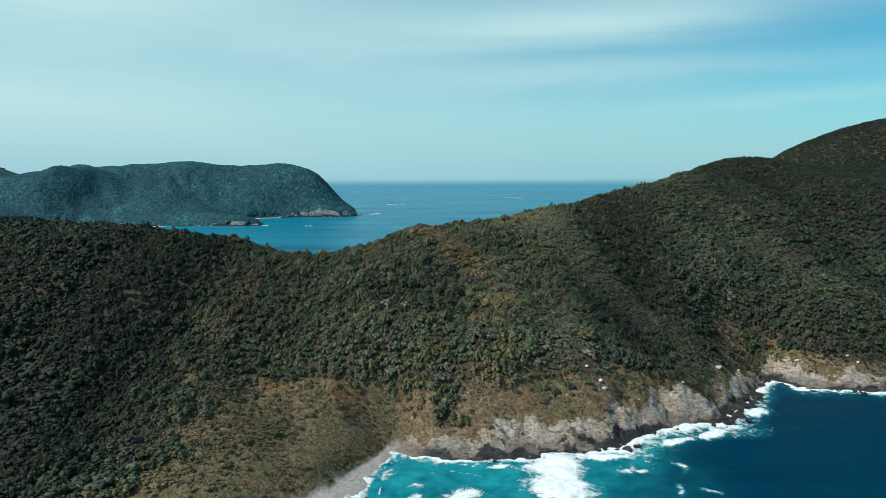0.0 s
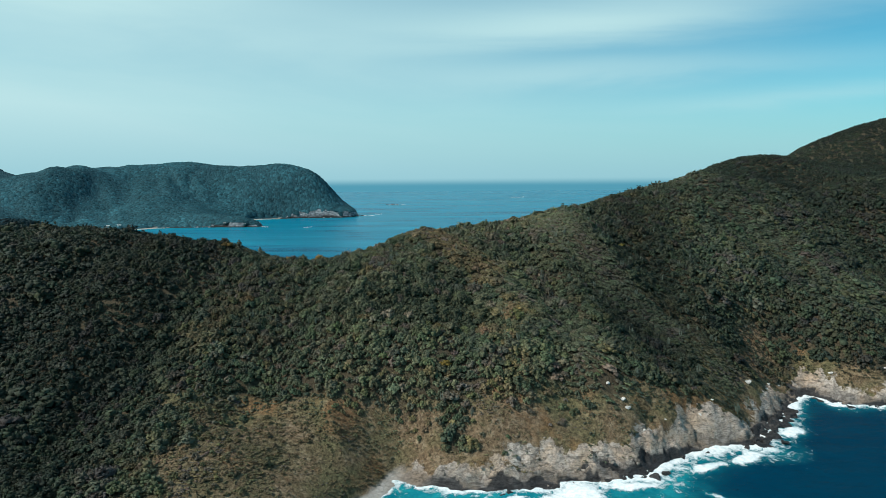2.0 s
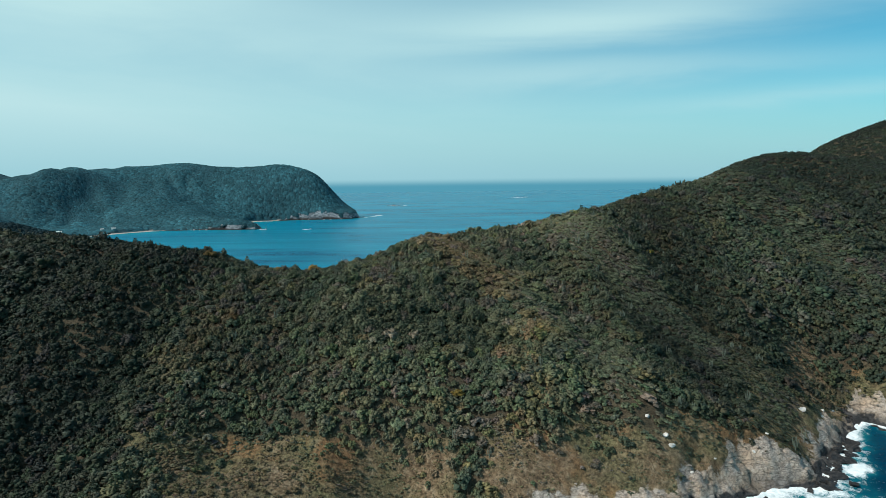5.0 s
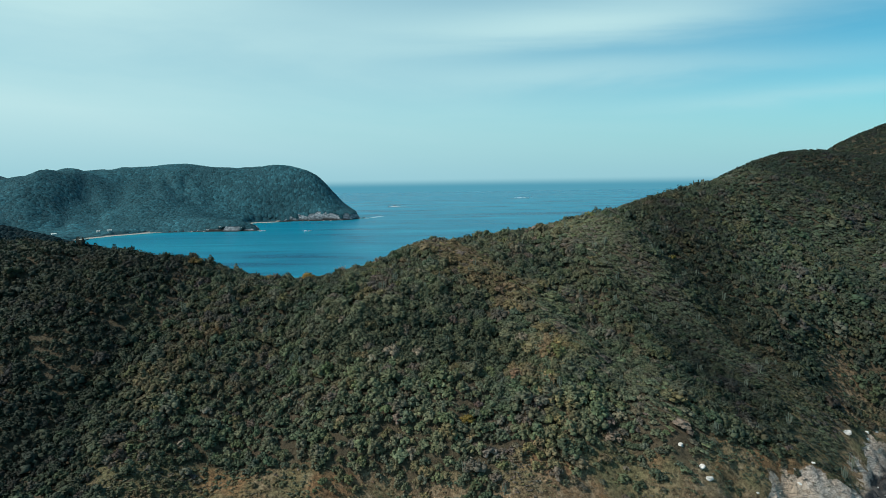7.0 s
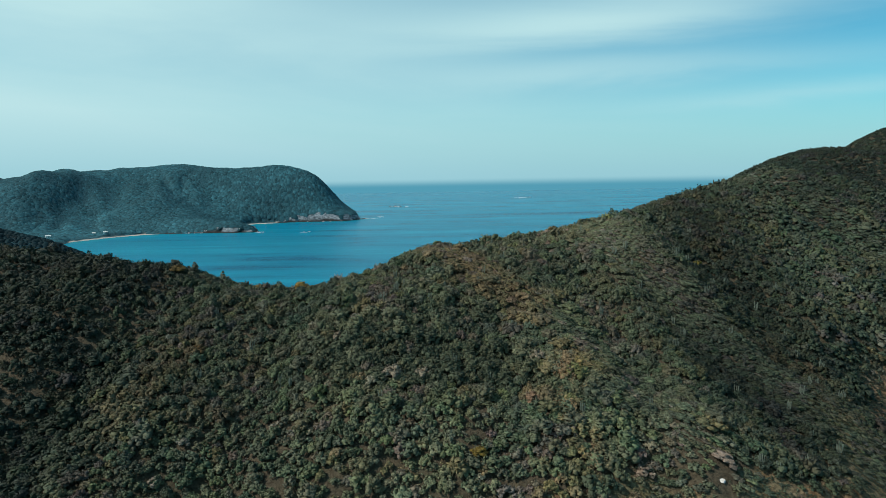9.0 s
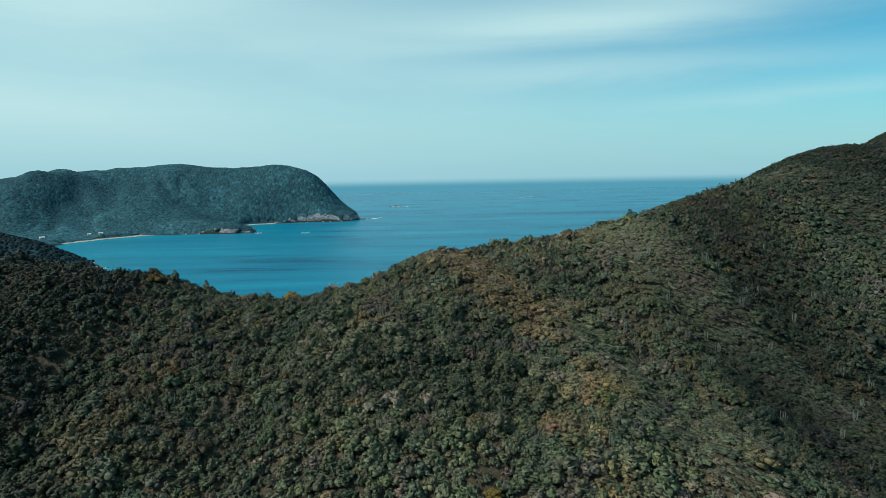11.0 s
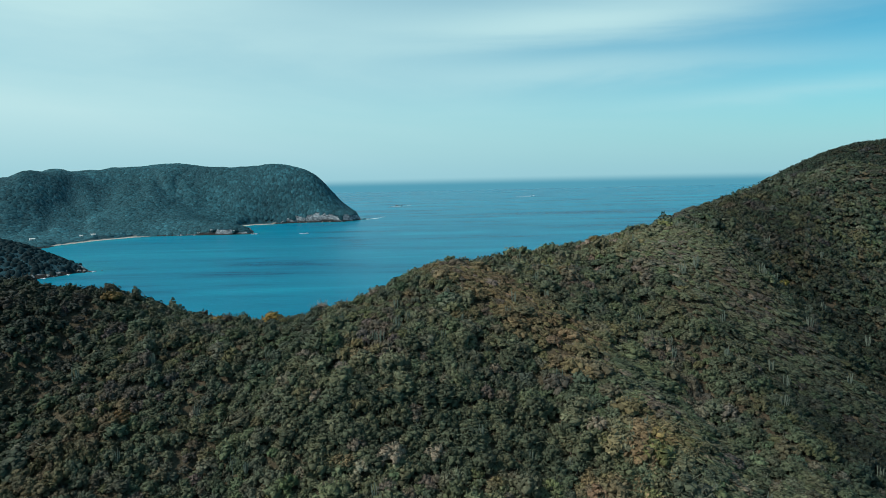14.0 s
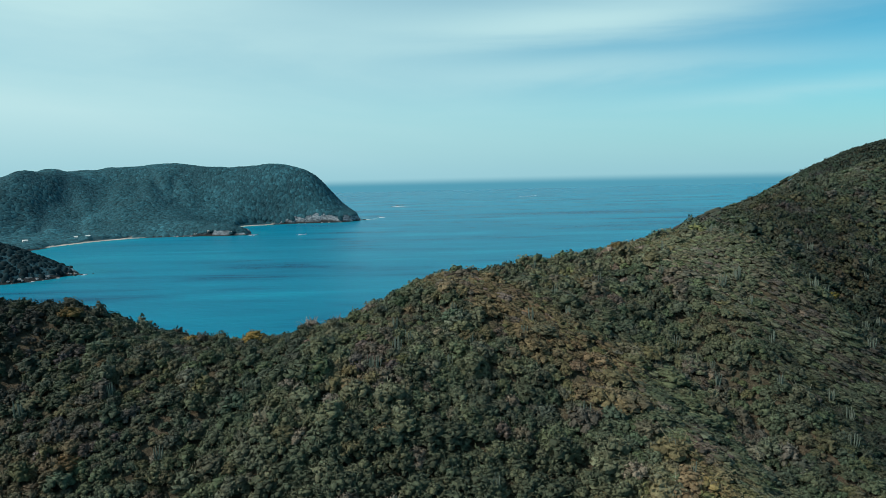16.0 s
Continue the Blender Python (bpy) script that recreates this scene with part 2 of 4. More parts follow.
def sea_material():
    """Deep blue water, turquoise over the shallows, white where it breaks; ripples and long swell in the relief."""
    k = Mat("sea_water", 0.3, 0.02)
    k.b.inputs["IOR"].default_value = 1.33
    drift = k.math("ADD", k.math("MULTIPLY", k.noise(0.0045, 5, 0.6, k.scaled(0.55, 1.9, 1), 0.8), 0.55), k.math("MULTIPLY", k.noise(0.0042, 7, 0.66, k.scaled(0.35, 2.6, 1), 1.2), 0.45))
    deep = k.ramp(drift, (0.36, (0.0002, 0.024, 0.051)), (0.52, (0.0002, 0.032, 0.064)), (0.66, (0.0004, 0.042, 0.078)))
    bay = k.ramp(drift, (0.36, (0.0004, 0.080, 0.152)), (0.46, (0.001, 0.142, 0.232)), (0.56, (0.001, 0.168, 0.264)), (0.68, (0.004, 0.215, 0.310)))
    water = k.mix(k.attr("bay"), deep, bay)
    lanes = k.ramp(k.noise(0.012, 6, 0.6, k.scaled(0.12, 1.6, 1)), (0.40, 0.25), (0.58, 1.0))
    water = k.mix(k.math("MULTIPLY", k.attr("lane"), lanes), water, (0.0004, 0.062, 0.125))
    water = k.mix(k.ramp(k.attr("shallow"), (0.05, 0.0), (0.55, 0.75), (1.0, 1.0)), water, k.ramp(k.noise(0.12, 6, 0.65), (0.3, (0.0015, 0.118, 0.168)), (0.7, (0.016, 0.285, 0.32))))
    lace = k.noise(0.30, 10, 0.80, None, 0.7)
    white = k.ramp(k.math("ADD", k.attr("foam"), k.math("MULTIPLY", k.math("SUBTRACT", lace, 0.5), 2.3)), (0.42, 0.0), (0.50, 0.45), (0.72, 1.0))
    k.color(k.mix(white, water, k.ramp(k.noise(0.5, 8, 0.7), (0.35, (0.58, 0.66, 0.68)), (0.6, (0.84, 0.88, 0.89)))))
    k.put(k.b.inputs["Roughness"], k.ramp(white, (0.0, 0.24), (1.0, 0.9)))
    k.put(k.b.inputs["Specular IOR Level"], k.ramp(white, (0.0, 0.02), (1.0, 0.1)))
    swell = k.noise(0.07, 3, 0.5, k.scaled(1.0, 2.2, 1.0))
    chop = k.noise(0.55, 6, 0.65, k.scaled(1.0, 1.6, 1.0))
    return k.bump(k.math("ADD", k.math("MULTIPLY", swell, 1.6), k.math("ADD", k.math("MULTIPLY", chop, 0.55), k.math("MULTIPLY", white, 0.5))), 0.6, 1.0).m


def plain_material(name, c, rough=0.6):
    k = Mat(name, rough, 0.4)
    n = k.noise(1.2, 5)
    return k.color(k.ramp(n, (0.3, tuple(v * 0.85 for v in c)), (0.7, c))).m


GROUND, FAR_GROUND, SEA = ground_material(), far_ground_material(), sea_material()
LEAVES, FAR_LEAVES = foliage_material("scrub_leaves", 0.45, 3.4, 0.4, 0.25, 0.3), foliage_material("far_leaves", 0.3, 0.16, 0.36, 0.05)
BARK = bark_material("grey_bark", (0.09, 0.075, 0.06), (0.20, 0.175, 0.15))
PALE_BARK = bark_material("pale_bark", (0.30, 0.27, 0.24), (0.48, 0.44, 0.40))
CACTUS = bark_material("cactus_skin", (0.085, 0.105, 0.08), (0.15, 0.175, 0.14))
DARK_ROCK = boulder_material("wet_dark_rock", (0.008, 0.008, 0.009), (0.022, 0.021, 0.021), (0.085, 0.08, 0.076), 0.6)
WHITE_ROCK = boulder_material("pale_rock", (0.36, 0.34, 0.31), (0.58, 0.55, 0.51), (0.72, 0.70, 0.66))
TAN_ROCK = boulder_material("tan_rock", (0.12, 0.10, 0.085), (0.26, 0.22, 0.185), (0.40, 0.35, 0.30))
GREY_ROCK = boulder_material("grey_rock", (0.10, 0.10, 0.10), (0.24, 0.238, 0.235), (0.44, 0.435, 0.43))
WALL_PAINT, ROOF_PAINT, GLASS_DARK = plain_material("white_wall", (0.78, 0.76, 0.72)), plain_material("pale_roof", (0.70, 0.68, 0.66)), plain_material("dark_pane", (0.03, 0.035, 0.04), 0.2)
HULL, DECK = plain_material("white_hull", (0.80, 0.81, 0.82), 0.35), plain_material("grey_deck", (0.35, 0.36, 0.37))
WAKE = plain_material("wake_foam", (0.82, 0.86, 0.88), 0.9)


# ---------------------------------------------------------------- landform
def lattice(ix, iy, seed):
    h = (ix.astype(np.int64) * 374761393 + iy.astype(np.int64) * 668265263 + seed * 974634533) & 0xFFFFFFFF
    h = ((h ^ (h >> 13)) * 1274126177) & 0xFFFFFFFF
    return ((h ^ (h >> 16)) & 0xFFFF) / 65535.0


def value_noise(x, y, seed=0):
    ix, iy = np.floor(x), np.floor(y)
    fx, fy = x - ix, y - iy
    fx, fy = fx * fx * (3 - 2 * fx), fy * fy * (3 - 2 * fy)
    a, b = lattice(ix, iy, seed), lattice(ix + 1, iy, seed)
    c, d = lattice(ix, iy + 1, seed), lattice(ix + 1, iy + 1, seed)
    return (a + (b - a) * fx) * (1 - fy) + (c + (d - c) * fx) * fy


def fbm(x, y, size, octaves=4, seed=0, rough=0.5):
    """Layered noise, about -1 to 1; size in metres."""
    total, amp, norm = 0.0, 1.0, 0.0
    for o in range(octaves):
        total = total + amp * (value_noise(x / size * 2 ** o + 17.3 * o, y / size * 2 ** o - 9.1 * o, seed + o) * 2 - 1)
        norm += amp
        amp *= rough
    return total / norm * 1.6


def smooth(a, b, x):
    t = np.clip((x - a) / (b - a), 0, 1)
    return t * t * (3 - 2 * t)


def shore_distance(ring, x, y):
    """Metres from the shoreline, positive on land."""
    inside, best = np.zeros(x.shape, bool), np.full(x.shape, 1e12)
    for (ax, ay), (bx, by) in zip(ring, ring[1:] + ring[:1]):
        ux, uy = bx - ax, by - ay
        t = np.clip(((x - ax) * ux + (y - ay) * uy) / (ux * ux + uy * uy), 0, 1)
        best = np.minimum(best, (x - ax - t * ux) ** 2 + (y - ay - t * uy) ** 2)
        cross = (ay > y) != (by > y)
        inside ^= cross & (x < ax + (y - ay) * ux / (uy if uy else 1e-9))
    return np.where(inside, 1, -1) * np.sqrt(best)


def line_distance(line, x, y):
    best = np.full(x.shape, 1e12)
    for (ax, ay), (bx, by) in zip(line, line[1:]):
        ux, uy = bx - ax, by - ay
        t = np.clip(((x - ax) * ux + (y - ay) * uy) / (ux * ux + uy * uy), 0, 1)
        best = np.minimum(best, (x - ax - t * ux) ** 2 + (y - ay - t * uy) ** 2)
    return np.sqrt(best)


class Plate:
    """A smooth sheet bent over crest, slope and shore lines (thin-plate spline)."""

    def __init__(self, nodes, stiff=0.02):
        n = np.array(nodes, float)
        self.p = n[:, :2] / 100
        k, m = self.kernel(self.p), len(n)
        a = np.zeros((m + 3, m + 3))
        a[:m, :m] = k + stiff * np.eye(m)
        a[:m, m], a[:m, m + 1:], a[m, :m], a[m + 1:, :m] = 1, self.p, 1, self.p.T
        self.w = np.linalg.solve(a, np.concatenate([n[:, 2], np.zeros(3)]))

    def kernel(self, q):
        d2 = ((q[:, None, :] - self.p[None]) ** 2).sum(2)
        return 0.5 * d2 * np.log(np.maximum(d2, 1e-9))

    def __call__(self, x, y):
        q = np.stack([x.ravel(), y.ravel()], 1) / 100
        out = np.concatenate([self.kernel(c) @ self.w[:-3] + self.w[-3] + c @ self.w[-2:] for c in np.array_split(q, max(1, len(q) // 20000))])
        return out.reshape(x.shape)


# the near hills: shore of the surf cove, shore of the bay behind, crest and slope lines
SHORE = [(-900, 30), (-400, 30), (-260, 50), (-175, 95), (-110, 140), (-60, 172), (-29, 209), (-25, 233), (-19.5, 246), (0, 240.5), (30, 237), (42, 247), (73, 249), (80, 258),
         (96, 267), (126, 276), (133, 286), (146, 301), (163, 322), (181, 336), (189, 322), (228, 316), (290, 330), (380, 300), (480, 300), (620, 330), (960, 360)]
BAY_SHORE = [(-900, 800), (-560, 700), (-420, 640), (-300, 560), (-180, 500), (-90, 480), (-20, 505), (50, 580), (110, 680), (190, 790), (280, 880), (420, 960), (620, 1020), (960, 1060)]
CREST = [(-800, 440, 105), (-560, 430, 95), (-420, 420, 88), (-282, 400, 81), (-202, 385, 82), (-124, 371, 76), (-75, 360, 68), (-52, 378, 67), (-27, 400, 76),
         (20, 408, 82), (51, 413, 85), (89, 426, 91), (106, 446, 92), (150, 510, 99), (200, 580, 102), (252, 651, 115), (302, 665, 128), (372, 712, 113), (425, 785, 143), (506, 822, 164),
         (690, 845, 174), (900, 860, 195)]
UPPER_SLOPE = [(-500, 330, 66), (-300, 330, 62), (-217, 341, 74), (-157, 333, 68), (-100, 330, 57), (-60, 335, 64), (-10, 340, 62), (30, 350, 61), (70, 375, 78),
               (110, 385, 67), (150, 410, 63), (200, 440, 71), (170, 484, 106), (261, 528, 107), (289, 483, 98), (380, 560, 107), (500, 620, 128), (800, 600, 150)]
MIDDLE_SLOPE = [(-480, 220, 40), (-280, 260, 35), (-165, 291, 47), (-107, 290, 39), (-70, 295, 40), (-28, 300, 40), (0, 295, 44), (25, 300, 43), (60, 310, 42), (90,
                325, 41), (112, 345, 31), (140, 365, 53), (180, 390, 52), (229, 420, 58), (295, 440, 67), (400, 430, 77), (540, 440, 91), (820, 470, 95)]
LOWER_SLOPE = [(-450, 120, 22), (-260, 170, 22), (-170, 215, 15), (-120, 239, 20), (-75, 225, 19), (-60, 255, 18), (-31, 258, 21), (0, 262, 23), (40, 262, 15), (75,
               268, 16), (109, 284, 18), (125, 310, 18), (140, 318, 21), (170, 350, 11), (208, 352, 34), (250, 365, 28), (310, 360, 22), (420, 350, 25), (560, 370,
               30), (860, 400, 30)]
BACK_SLOPE = [(-420, 500, 55), (-282, 450, 50), (-200, 432, 54), (-120, 415, 40), (-70, 415, 35), (-20, 440, 47), (40, 465, 61), (90, 520, 75), (150, 600, 73),
              (210, 690, 80), (300, 780, 82)]
GULLIES = [[(0, 250), (3, 277), (9, 301), (4, 335)], [(-82, 255), (-76, 275), (-71, 300), (-68, 335)], [(158, 338), (136, 362), (118, 378), (101, 391), (92, 406)], [(98, 300), (86, 325), (74, 352), (56, 392)], [(48, 272), (53, 313), (52, 345), (42, 368), (28, 394)],
           [(-140, 232), (-132, 290), (-120, 345)], [(300, 390), (288, 413), (279, 449), (268, 488), (286, 580)], [(-190, 240), (-185, 300), (-175, 350)]]
SPURS = [[(60, 276), (53, 294), (42, 308), (33, 322), (26, 335), (16, 347), (3, 359), (-8, 369), (-16, 384)], [(66, 272), (62, 300), (64, 346), (54, 400)],
         [(136, 308), (127, 321), (117, 329), (108, 338), (99, 349), (87, 361), (76, 376), (66, 396), (58, 412)], [(-105, 262), (-103, 300), (-98, 345)],
         [(242, 372), (224, 414), (210, 444), (196, 476), (190, 505)], [(-38, 268), (-34, 310), (-32, 350)]]
# open brown ground low on the slope: centre and half sizes
BARE = [(-103, 257, 12, 7), (-53, 262, 9, 5), (-28, 262, 8, 6), (20, 260, 15, 7), (52, 258, 18, 7), (123, 300, 4, 9), (135, 302, 6, 10)]
# pale boulders lying open above the shore: place and size
BOULDERS = [(65, 278, 1.1), (70, 274, 1.3), (71.6, 271.6, 1.4), (79, 267, 1.3), (77.5, 267.5, 0.8), (139.3, 313, 1.5), (141.5, 314.5, 1.0), (153, 321, 1.2), (158, 329, 0.9), (218, 333, 1.0), (222, 330, 1.2), (105, 281, 0.9), (168, 338, 0.9), (194, 338, 1.0), (88, 274, 0.6), (94, 278, 0.6), (112, 286, 0.7)]
LAND_RING = SHORE + BAY_SHORE[::-1]
near_plate = Plate([(x, y, 0) for x, y in SHORE + BAY_SHORE] + CREST + UPPER_SLOPE + MIDDLE_SLOPE + LOWER_SLOPE + BACK_SLOPE)

# the far side of the bay
FAR_SHORE = [(-900, 780), (-600, 862), (-524, 895), (-501, 919), (-482, 968), (-545, 1030), (-650, 1120), (-735, 1230), (-731, 1316), (-712, 1390), (-671, 1457), (-639, 1473), (-554, 1478), (-440, 1478),
             (-432, 1500), (-480, 1580), (-548, 1660), (-530, 1717), (-511, 1747), (-411, 1792), (-297, 1800), (-258, 1866), (-275, 1940), (-360, 2060), (-700, 2250), (-1400, 2500), (-2700, 2900), (-2700, 700)]
FAR_HILLS = [(-300, 1880, 30), (-330, 1885, 56), (-355, 1890, 84), (-385, 1900, 118), (-440, 1910, 143), (-530, 1910, 147), (-615, 1920, 144), (-720, 1935, 152), (-823, 1950, 160), (-930, 1900, 152), (-1012, 1830, 150),
             (-1015, 1680, 148), (-1110, 1690, 138), (-1200, 1700, 112), (-1500, 1750, 110), (-1900, 2500, 200), (-2300, 2300, 190), (-1500, 1300, 90), (-2200, 1500, 130)]
FAR_SLOPES = [(-470, 1830, 62), (-560, 1800, 58), (-640, 1780, 55), (-734, 1741, 82), (-800, 1800, 105), (-660, 1640, 40), (-560, 1590, 20), (-560, 1525, 28), (-480, 1505, 20), (-640, 1560, 30), (-760, 1600, 45),
              (-909, 1658, 74), (-934, 1517, 40), (-800, 1450, 12), (-698, 1410, 6), (-760, 1330, 5), (-860, 1342, 16), (-1050, 1450, 60), (-1000, 1200, 30), (-520, 955, 17), (-575, 985, 36), (-670, 1010, 58), (-800, 1000, 70), (-720, 1150, 20), (-900, 880, 60)]
far_plate = Plate([(x, y, 0) for x, y in FAR_SHORE] + FAR_HILLS + FAR_SLOPES)


def sand_width(y):
    """How far the beach reaches inland."""
    return 5 + 7 * smooth(242, 212, y)


def land(x, y):
    """Height of the near land, and how rocky, sandy and wet it is; d: metres from the sea."""
    ragged = fbm(x, y, 24, 5, 3, 0.62) * 4.6
    beach = smooth(-13, -26, x) * smooth(60, 120, y) * smooth(262, 252, y)
    d0 = shore_distance(LAND_RING, x, y)
    d = d0 + ragged * (1 - beach) * smooth(40, 8, np.abs(d0))
    h = near_plate(x, y)
    below = smooth(-4, 34, np.interp(x, [p[0] for p in CREST], [p[1] for p in CREST]) - y)
    for g, (deep, wide) in zip(GULLIES, ((4.2, 10), (4.2, 10), (5.0, 12), (4.5, 11), (4.2, 10), (4.2, 10), (10, 22), (4.2, 10))):
        h = h - deep * np.exp(-(line_distance(g, x, y) / wide) ** 2) * smooth(4, 30, d) * (0.4 + 0.6 * below)
    for g, (tall, wide) in zip(SPURS, ((3.2, 10), (2.4, 9), (6.5, 12), (2.4, 9), (7.5, 15), (2.4, 9))):
        h = h + tall * np.exp(-(line_distance(g, x, y) / wide) ** 2) * smooth(10, 40, d) * below
    h = h + fbm(x, y, 45, 4, 11) * 1.6 * smooth(15, 60, d)
    cliff = (0.9 + 2.0 * fbm(x, y, 26, 2, 7)) * (1 - beach)
    h = h + cliff * smooth(0.0, 6.0, d) * (1 - smooth(4, 18, d))
    wide = 5 * np.exp(-((x - 12) / 26) ** 2) + 6 * np.exp(-((x - 58) / 15) ** 2) + 5 * np.exp(-((x - 106) / 20) ** 2) + 1.5 * np.exp(-((x - 195) / 30) ** 2)
    rocky = (1 - smooth(2, 9, d - wide + fbm(x, y, 20, 5, 21, 0.68) * 8)) * (1 - beach)
    rocky = np.maximum(rocky, smooth(3.2, 2.2, d) * (1 - beach))
    ridged = 1 - np.abs(fbm(x + 0.6 * y, y - 0.3 * x, 11, 4, 31, 0.6))
    blocky = np.abs(fbm(x + y * 0.5, y * 1.7, 4.5, 3, 41, 0.6))
    ledge = (h + 1.2 * fbm(x, y, 12, 2, 45)) / 1.7
    ledge = (smooth(0.25, 0.75, ledge - np.floor(ledge)) - (ledge - np.floor(ledge))) * 1.7
    h = np.where((d > 0) & (d < 24) & (x > 50), np.minimum(h, 1.2 + (1.12 + 0.5 * smooth(110, 135, x)) * d + 2.4 * fbm(x, y, 9, 3, 35) + 30 * smooth(14, 24, d)), h)
    h = h + rocky * smooth(0, 3, d) * ((ridged - 0.7) * 3.4 + (blocky - 0.4) * 2.6 + ledge * 1.5)
    sand = sand_width(y)
    low = 0.1 + np.maximum(d, 0) * 0.10 + smooth(sand, sand + 2, d) * 1.2 + np.maximum(d - sand - 2, 0) * 0.72
    gentle = smooth(10, -24, x) * smooth(60, 120, y) * smooth(285, 255, y)
    h = h * (1 - gentle) + np.minimum(h, low) * gentle
    h = np.where(d > 0, np.maximum(h, 0.15 + 0.1 * d), np.maximum(d * 0.35, -14))
    sandy = beach * (1 - smooth(sand, sand + 2, d + fbm(x, y, 6, 3, 5) * 1.5))
    black = 3.4 * np.exp(-((x - 138) / 14) ** 2 - ((y - 288) / 18) ** 2) + 2.0 * np.exp(-((x - 78) / 6) ** 2) + 0.2 * np.exp(-((x - 205) / 35) ** 2) - 0.8 * smooth(88, 100, x)
    wet = smooth(3.8, 1.2, h - black - 0.5 - 2.2 * fbm(x, y, 22, 2, 55) + fbm(x, y, 6, 3, 51) * 2.2) * (1 - beach) * (1 - 0.85 * gentle)
    return h, d, rocky, sandy, wet


def meadow(x, y):
    """Low olive and brown growth above the beach, 1 at its middle."""
    edge = 14 * fbm(x, y, 26, 4, 351, 0.6)
    return smooth(-106, -86, x + edge) * smooth(-14, -34, x) * smooth(272, 256, y + edge)


def cover(x, y, d, h):
    """0 on bare rock and earth, 1 in closed scrub."""
    patchy = fbm(x, y, 20, 4, 301, 0.6)
    low = np.maximum(smooth(13, 32, d + patchy * 14), smooth(9, 17, d + patchy * 4) * np.maximum(smooth(-48, -66, x), smooth(150, 180, x)))
    for cx, cy, rx, ry in BARE:
        low = low * (1 - 0.93 * np.clip(1.3 * np.exp(-(((x - cx) / rx) ** 2 + ((y - cy) / ry) ** 2) * 1.1) * (1 + patchy * 0.7), 0, 1))
    low = low * (1 - 0.5 * meadow(x, y))
    gully = np.exp(-(line_distance(GULLIES[0], x, y) / 9) ** 2) + np.exp(-(line_distance(GULLIES[3], x, y) / 7) ** 2) * smooth(280, 300, y)
    return np.clip(np.maximum(low, gully * smooth(9, 15, d)), 0, 1)


def far_land(x, y):
    d0 = shore_distance(FAR_SHORE, x, y)
    d = d0 + fbm(x, y, 60, 4, 61, 0.55) * 7 * smooth(80, 10, np.abs(d0))
    h = far_plate(x, y) + fbm(x, y, 190, 5, 71, 0.55) * 9 * smooth(30, 160, d) - 19 / (1 + (fbm(x + 0.4 * y, y * 0.45, 150, 3, 75) / 0.42) ** 2) * (0.3 + 0.7 * smooth(1900, 1800, y)) * smooth(30, 160, d) * smooth(860, 1000, y) + 2.5 * smooth(40, 200, d)
    sandy = smooth(70, 30, d) * smooth(1290, 1320, y) * smooth(1478, 1462, y) * smooth(-620, -650, x)
    sandy = np.maximum(sandy, smooth(40, 20, d) * smooth(1690, 1710, y) * smooth(1790, 1770, y) * smooth(-570, -550, x) * smooth(-455, -475, x))
    h = h + (1 + 7 * smooth(1760, 1820, y)) * smooth(0, 9, d) * (1 - smooth(12, 45, d)) * (1 - sandy)
    tip = smooth(1760, 1800, y)
    rocky = (1 - smooth(1.5 + 5 * tip, 4 + 10 * tip, d + fbm(x, y, 40, 3, 81) * 3.2)) * (1 - sandy)
    h = h + rocky * fbm(x, y, 24, 4, 91, 0.6) * 4
    h = np.where(d > 0, np.maximum(h, 0.3 + 0.06 * d), np.maximum(d * 0.3, -14))
    h = np.where(sandy > 0.5, np.minimum(h, 0.3 + np.maximum(d, 0) * 0.06 + smooth(14, 60, d) * 60), h)
    return h, d, rocky, sandy * (1 - smooth(7, 13, d)), smooth(5, 2, h + fbm(x, y, 15, 3, 95) * 1.5) * (1 - sandy)


def stepped(*spans):
    """Grid lines: (from, to, step) spans joined end to end."""
    return np.unique(np.concatenate([np.linspace(a, b, max(2, int(round((b - a) / s)) + 1)) for a, b, s in spans]).round(3))


def mesh_of(name, verts, faces, material, smooth_faces=False):
    """A mesh of faces that all have the same number of corners."""
    me = bpy.data.meshes.new(name)
    n, k = faces.shape
    me.vertices.add(len(verts)), me.loops.add(n * k), me.polygons.add(n)
    me.vertices.foreach_set("co", np.ascontiguousarray(verts, np.float32).ravel())
    me.loops.foreach_set("vertex_index", np.ascontiguousarray(faces, np.int32).ravel())
    me.polygons.foreach_set("loop_start", np.arange(0, n * k, k, dtype=np.int32))
    me.polygons.foreach_set("use_smooth", np.full(n, smooth_faces))
    me.materials.append(material)
    me.update(calc_edges=True)
    return me


def sheet(name, xs, ys, z, material, **values):
    x, y = np.meshgrid(xs, ys)
    i = np.arange(x.size).reshape(x.shape)
    faces = np.stack([i[:-1, :-1], i[:-1, 1:], i[1:, 1:], i[1:, :-1]], -1).reshape(-1, 4)
    me = mesh_of(name, np.stack([x, y, z], -1).reshape(-1, 3), faces, material, True)
    for key, v in values.items():
        me.attributes.new(key, "FLOAT", "POINT").data.foreach_set("value", np.ascontiguousarray(v, np.float32).ravel())
    return new(name, me)


xs = stepped((-900, -320, 8), (-320, -60, 3.5), (-60, 245, 1.15), (245, 420, 4), (420, 960, 10))
ys = stepped((20, 190, 8), (190, 235, 2.2), (235, 345, 1.15), (345, 480, 3.5), (480, 1070, 10))
gx, gy = np.meshgrid(xs, ys)
gz, gd, grocky, gsandy, gwet = land(gx, gy)
ground = tagged(sheet("ground", xs, ys, gz, GROUND, rocky=grocky, sandy=gsandy, wet=gwet, litter_shade=smooth(0.62, 1.0, cover(gx, gy, gd, gz))), "dry scrub hillside with brown earth and a pale rocky shore", "hillside", kind="structure")

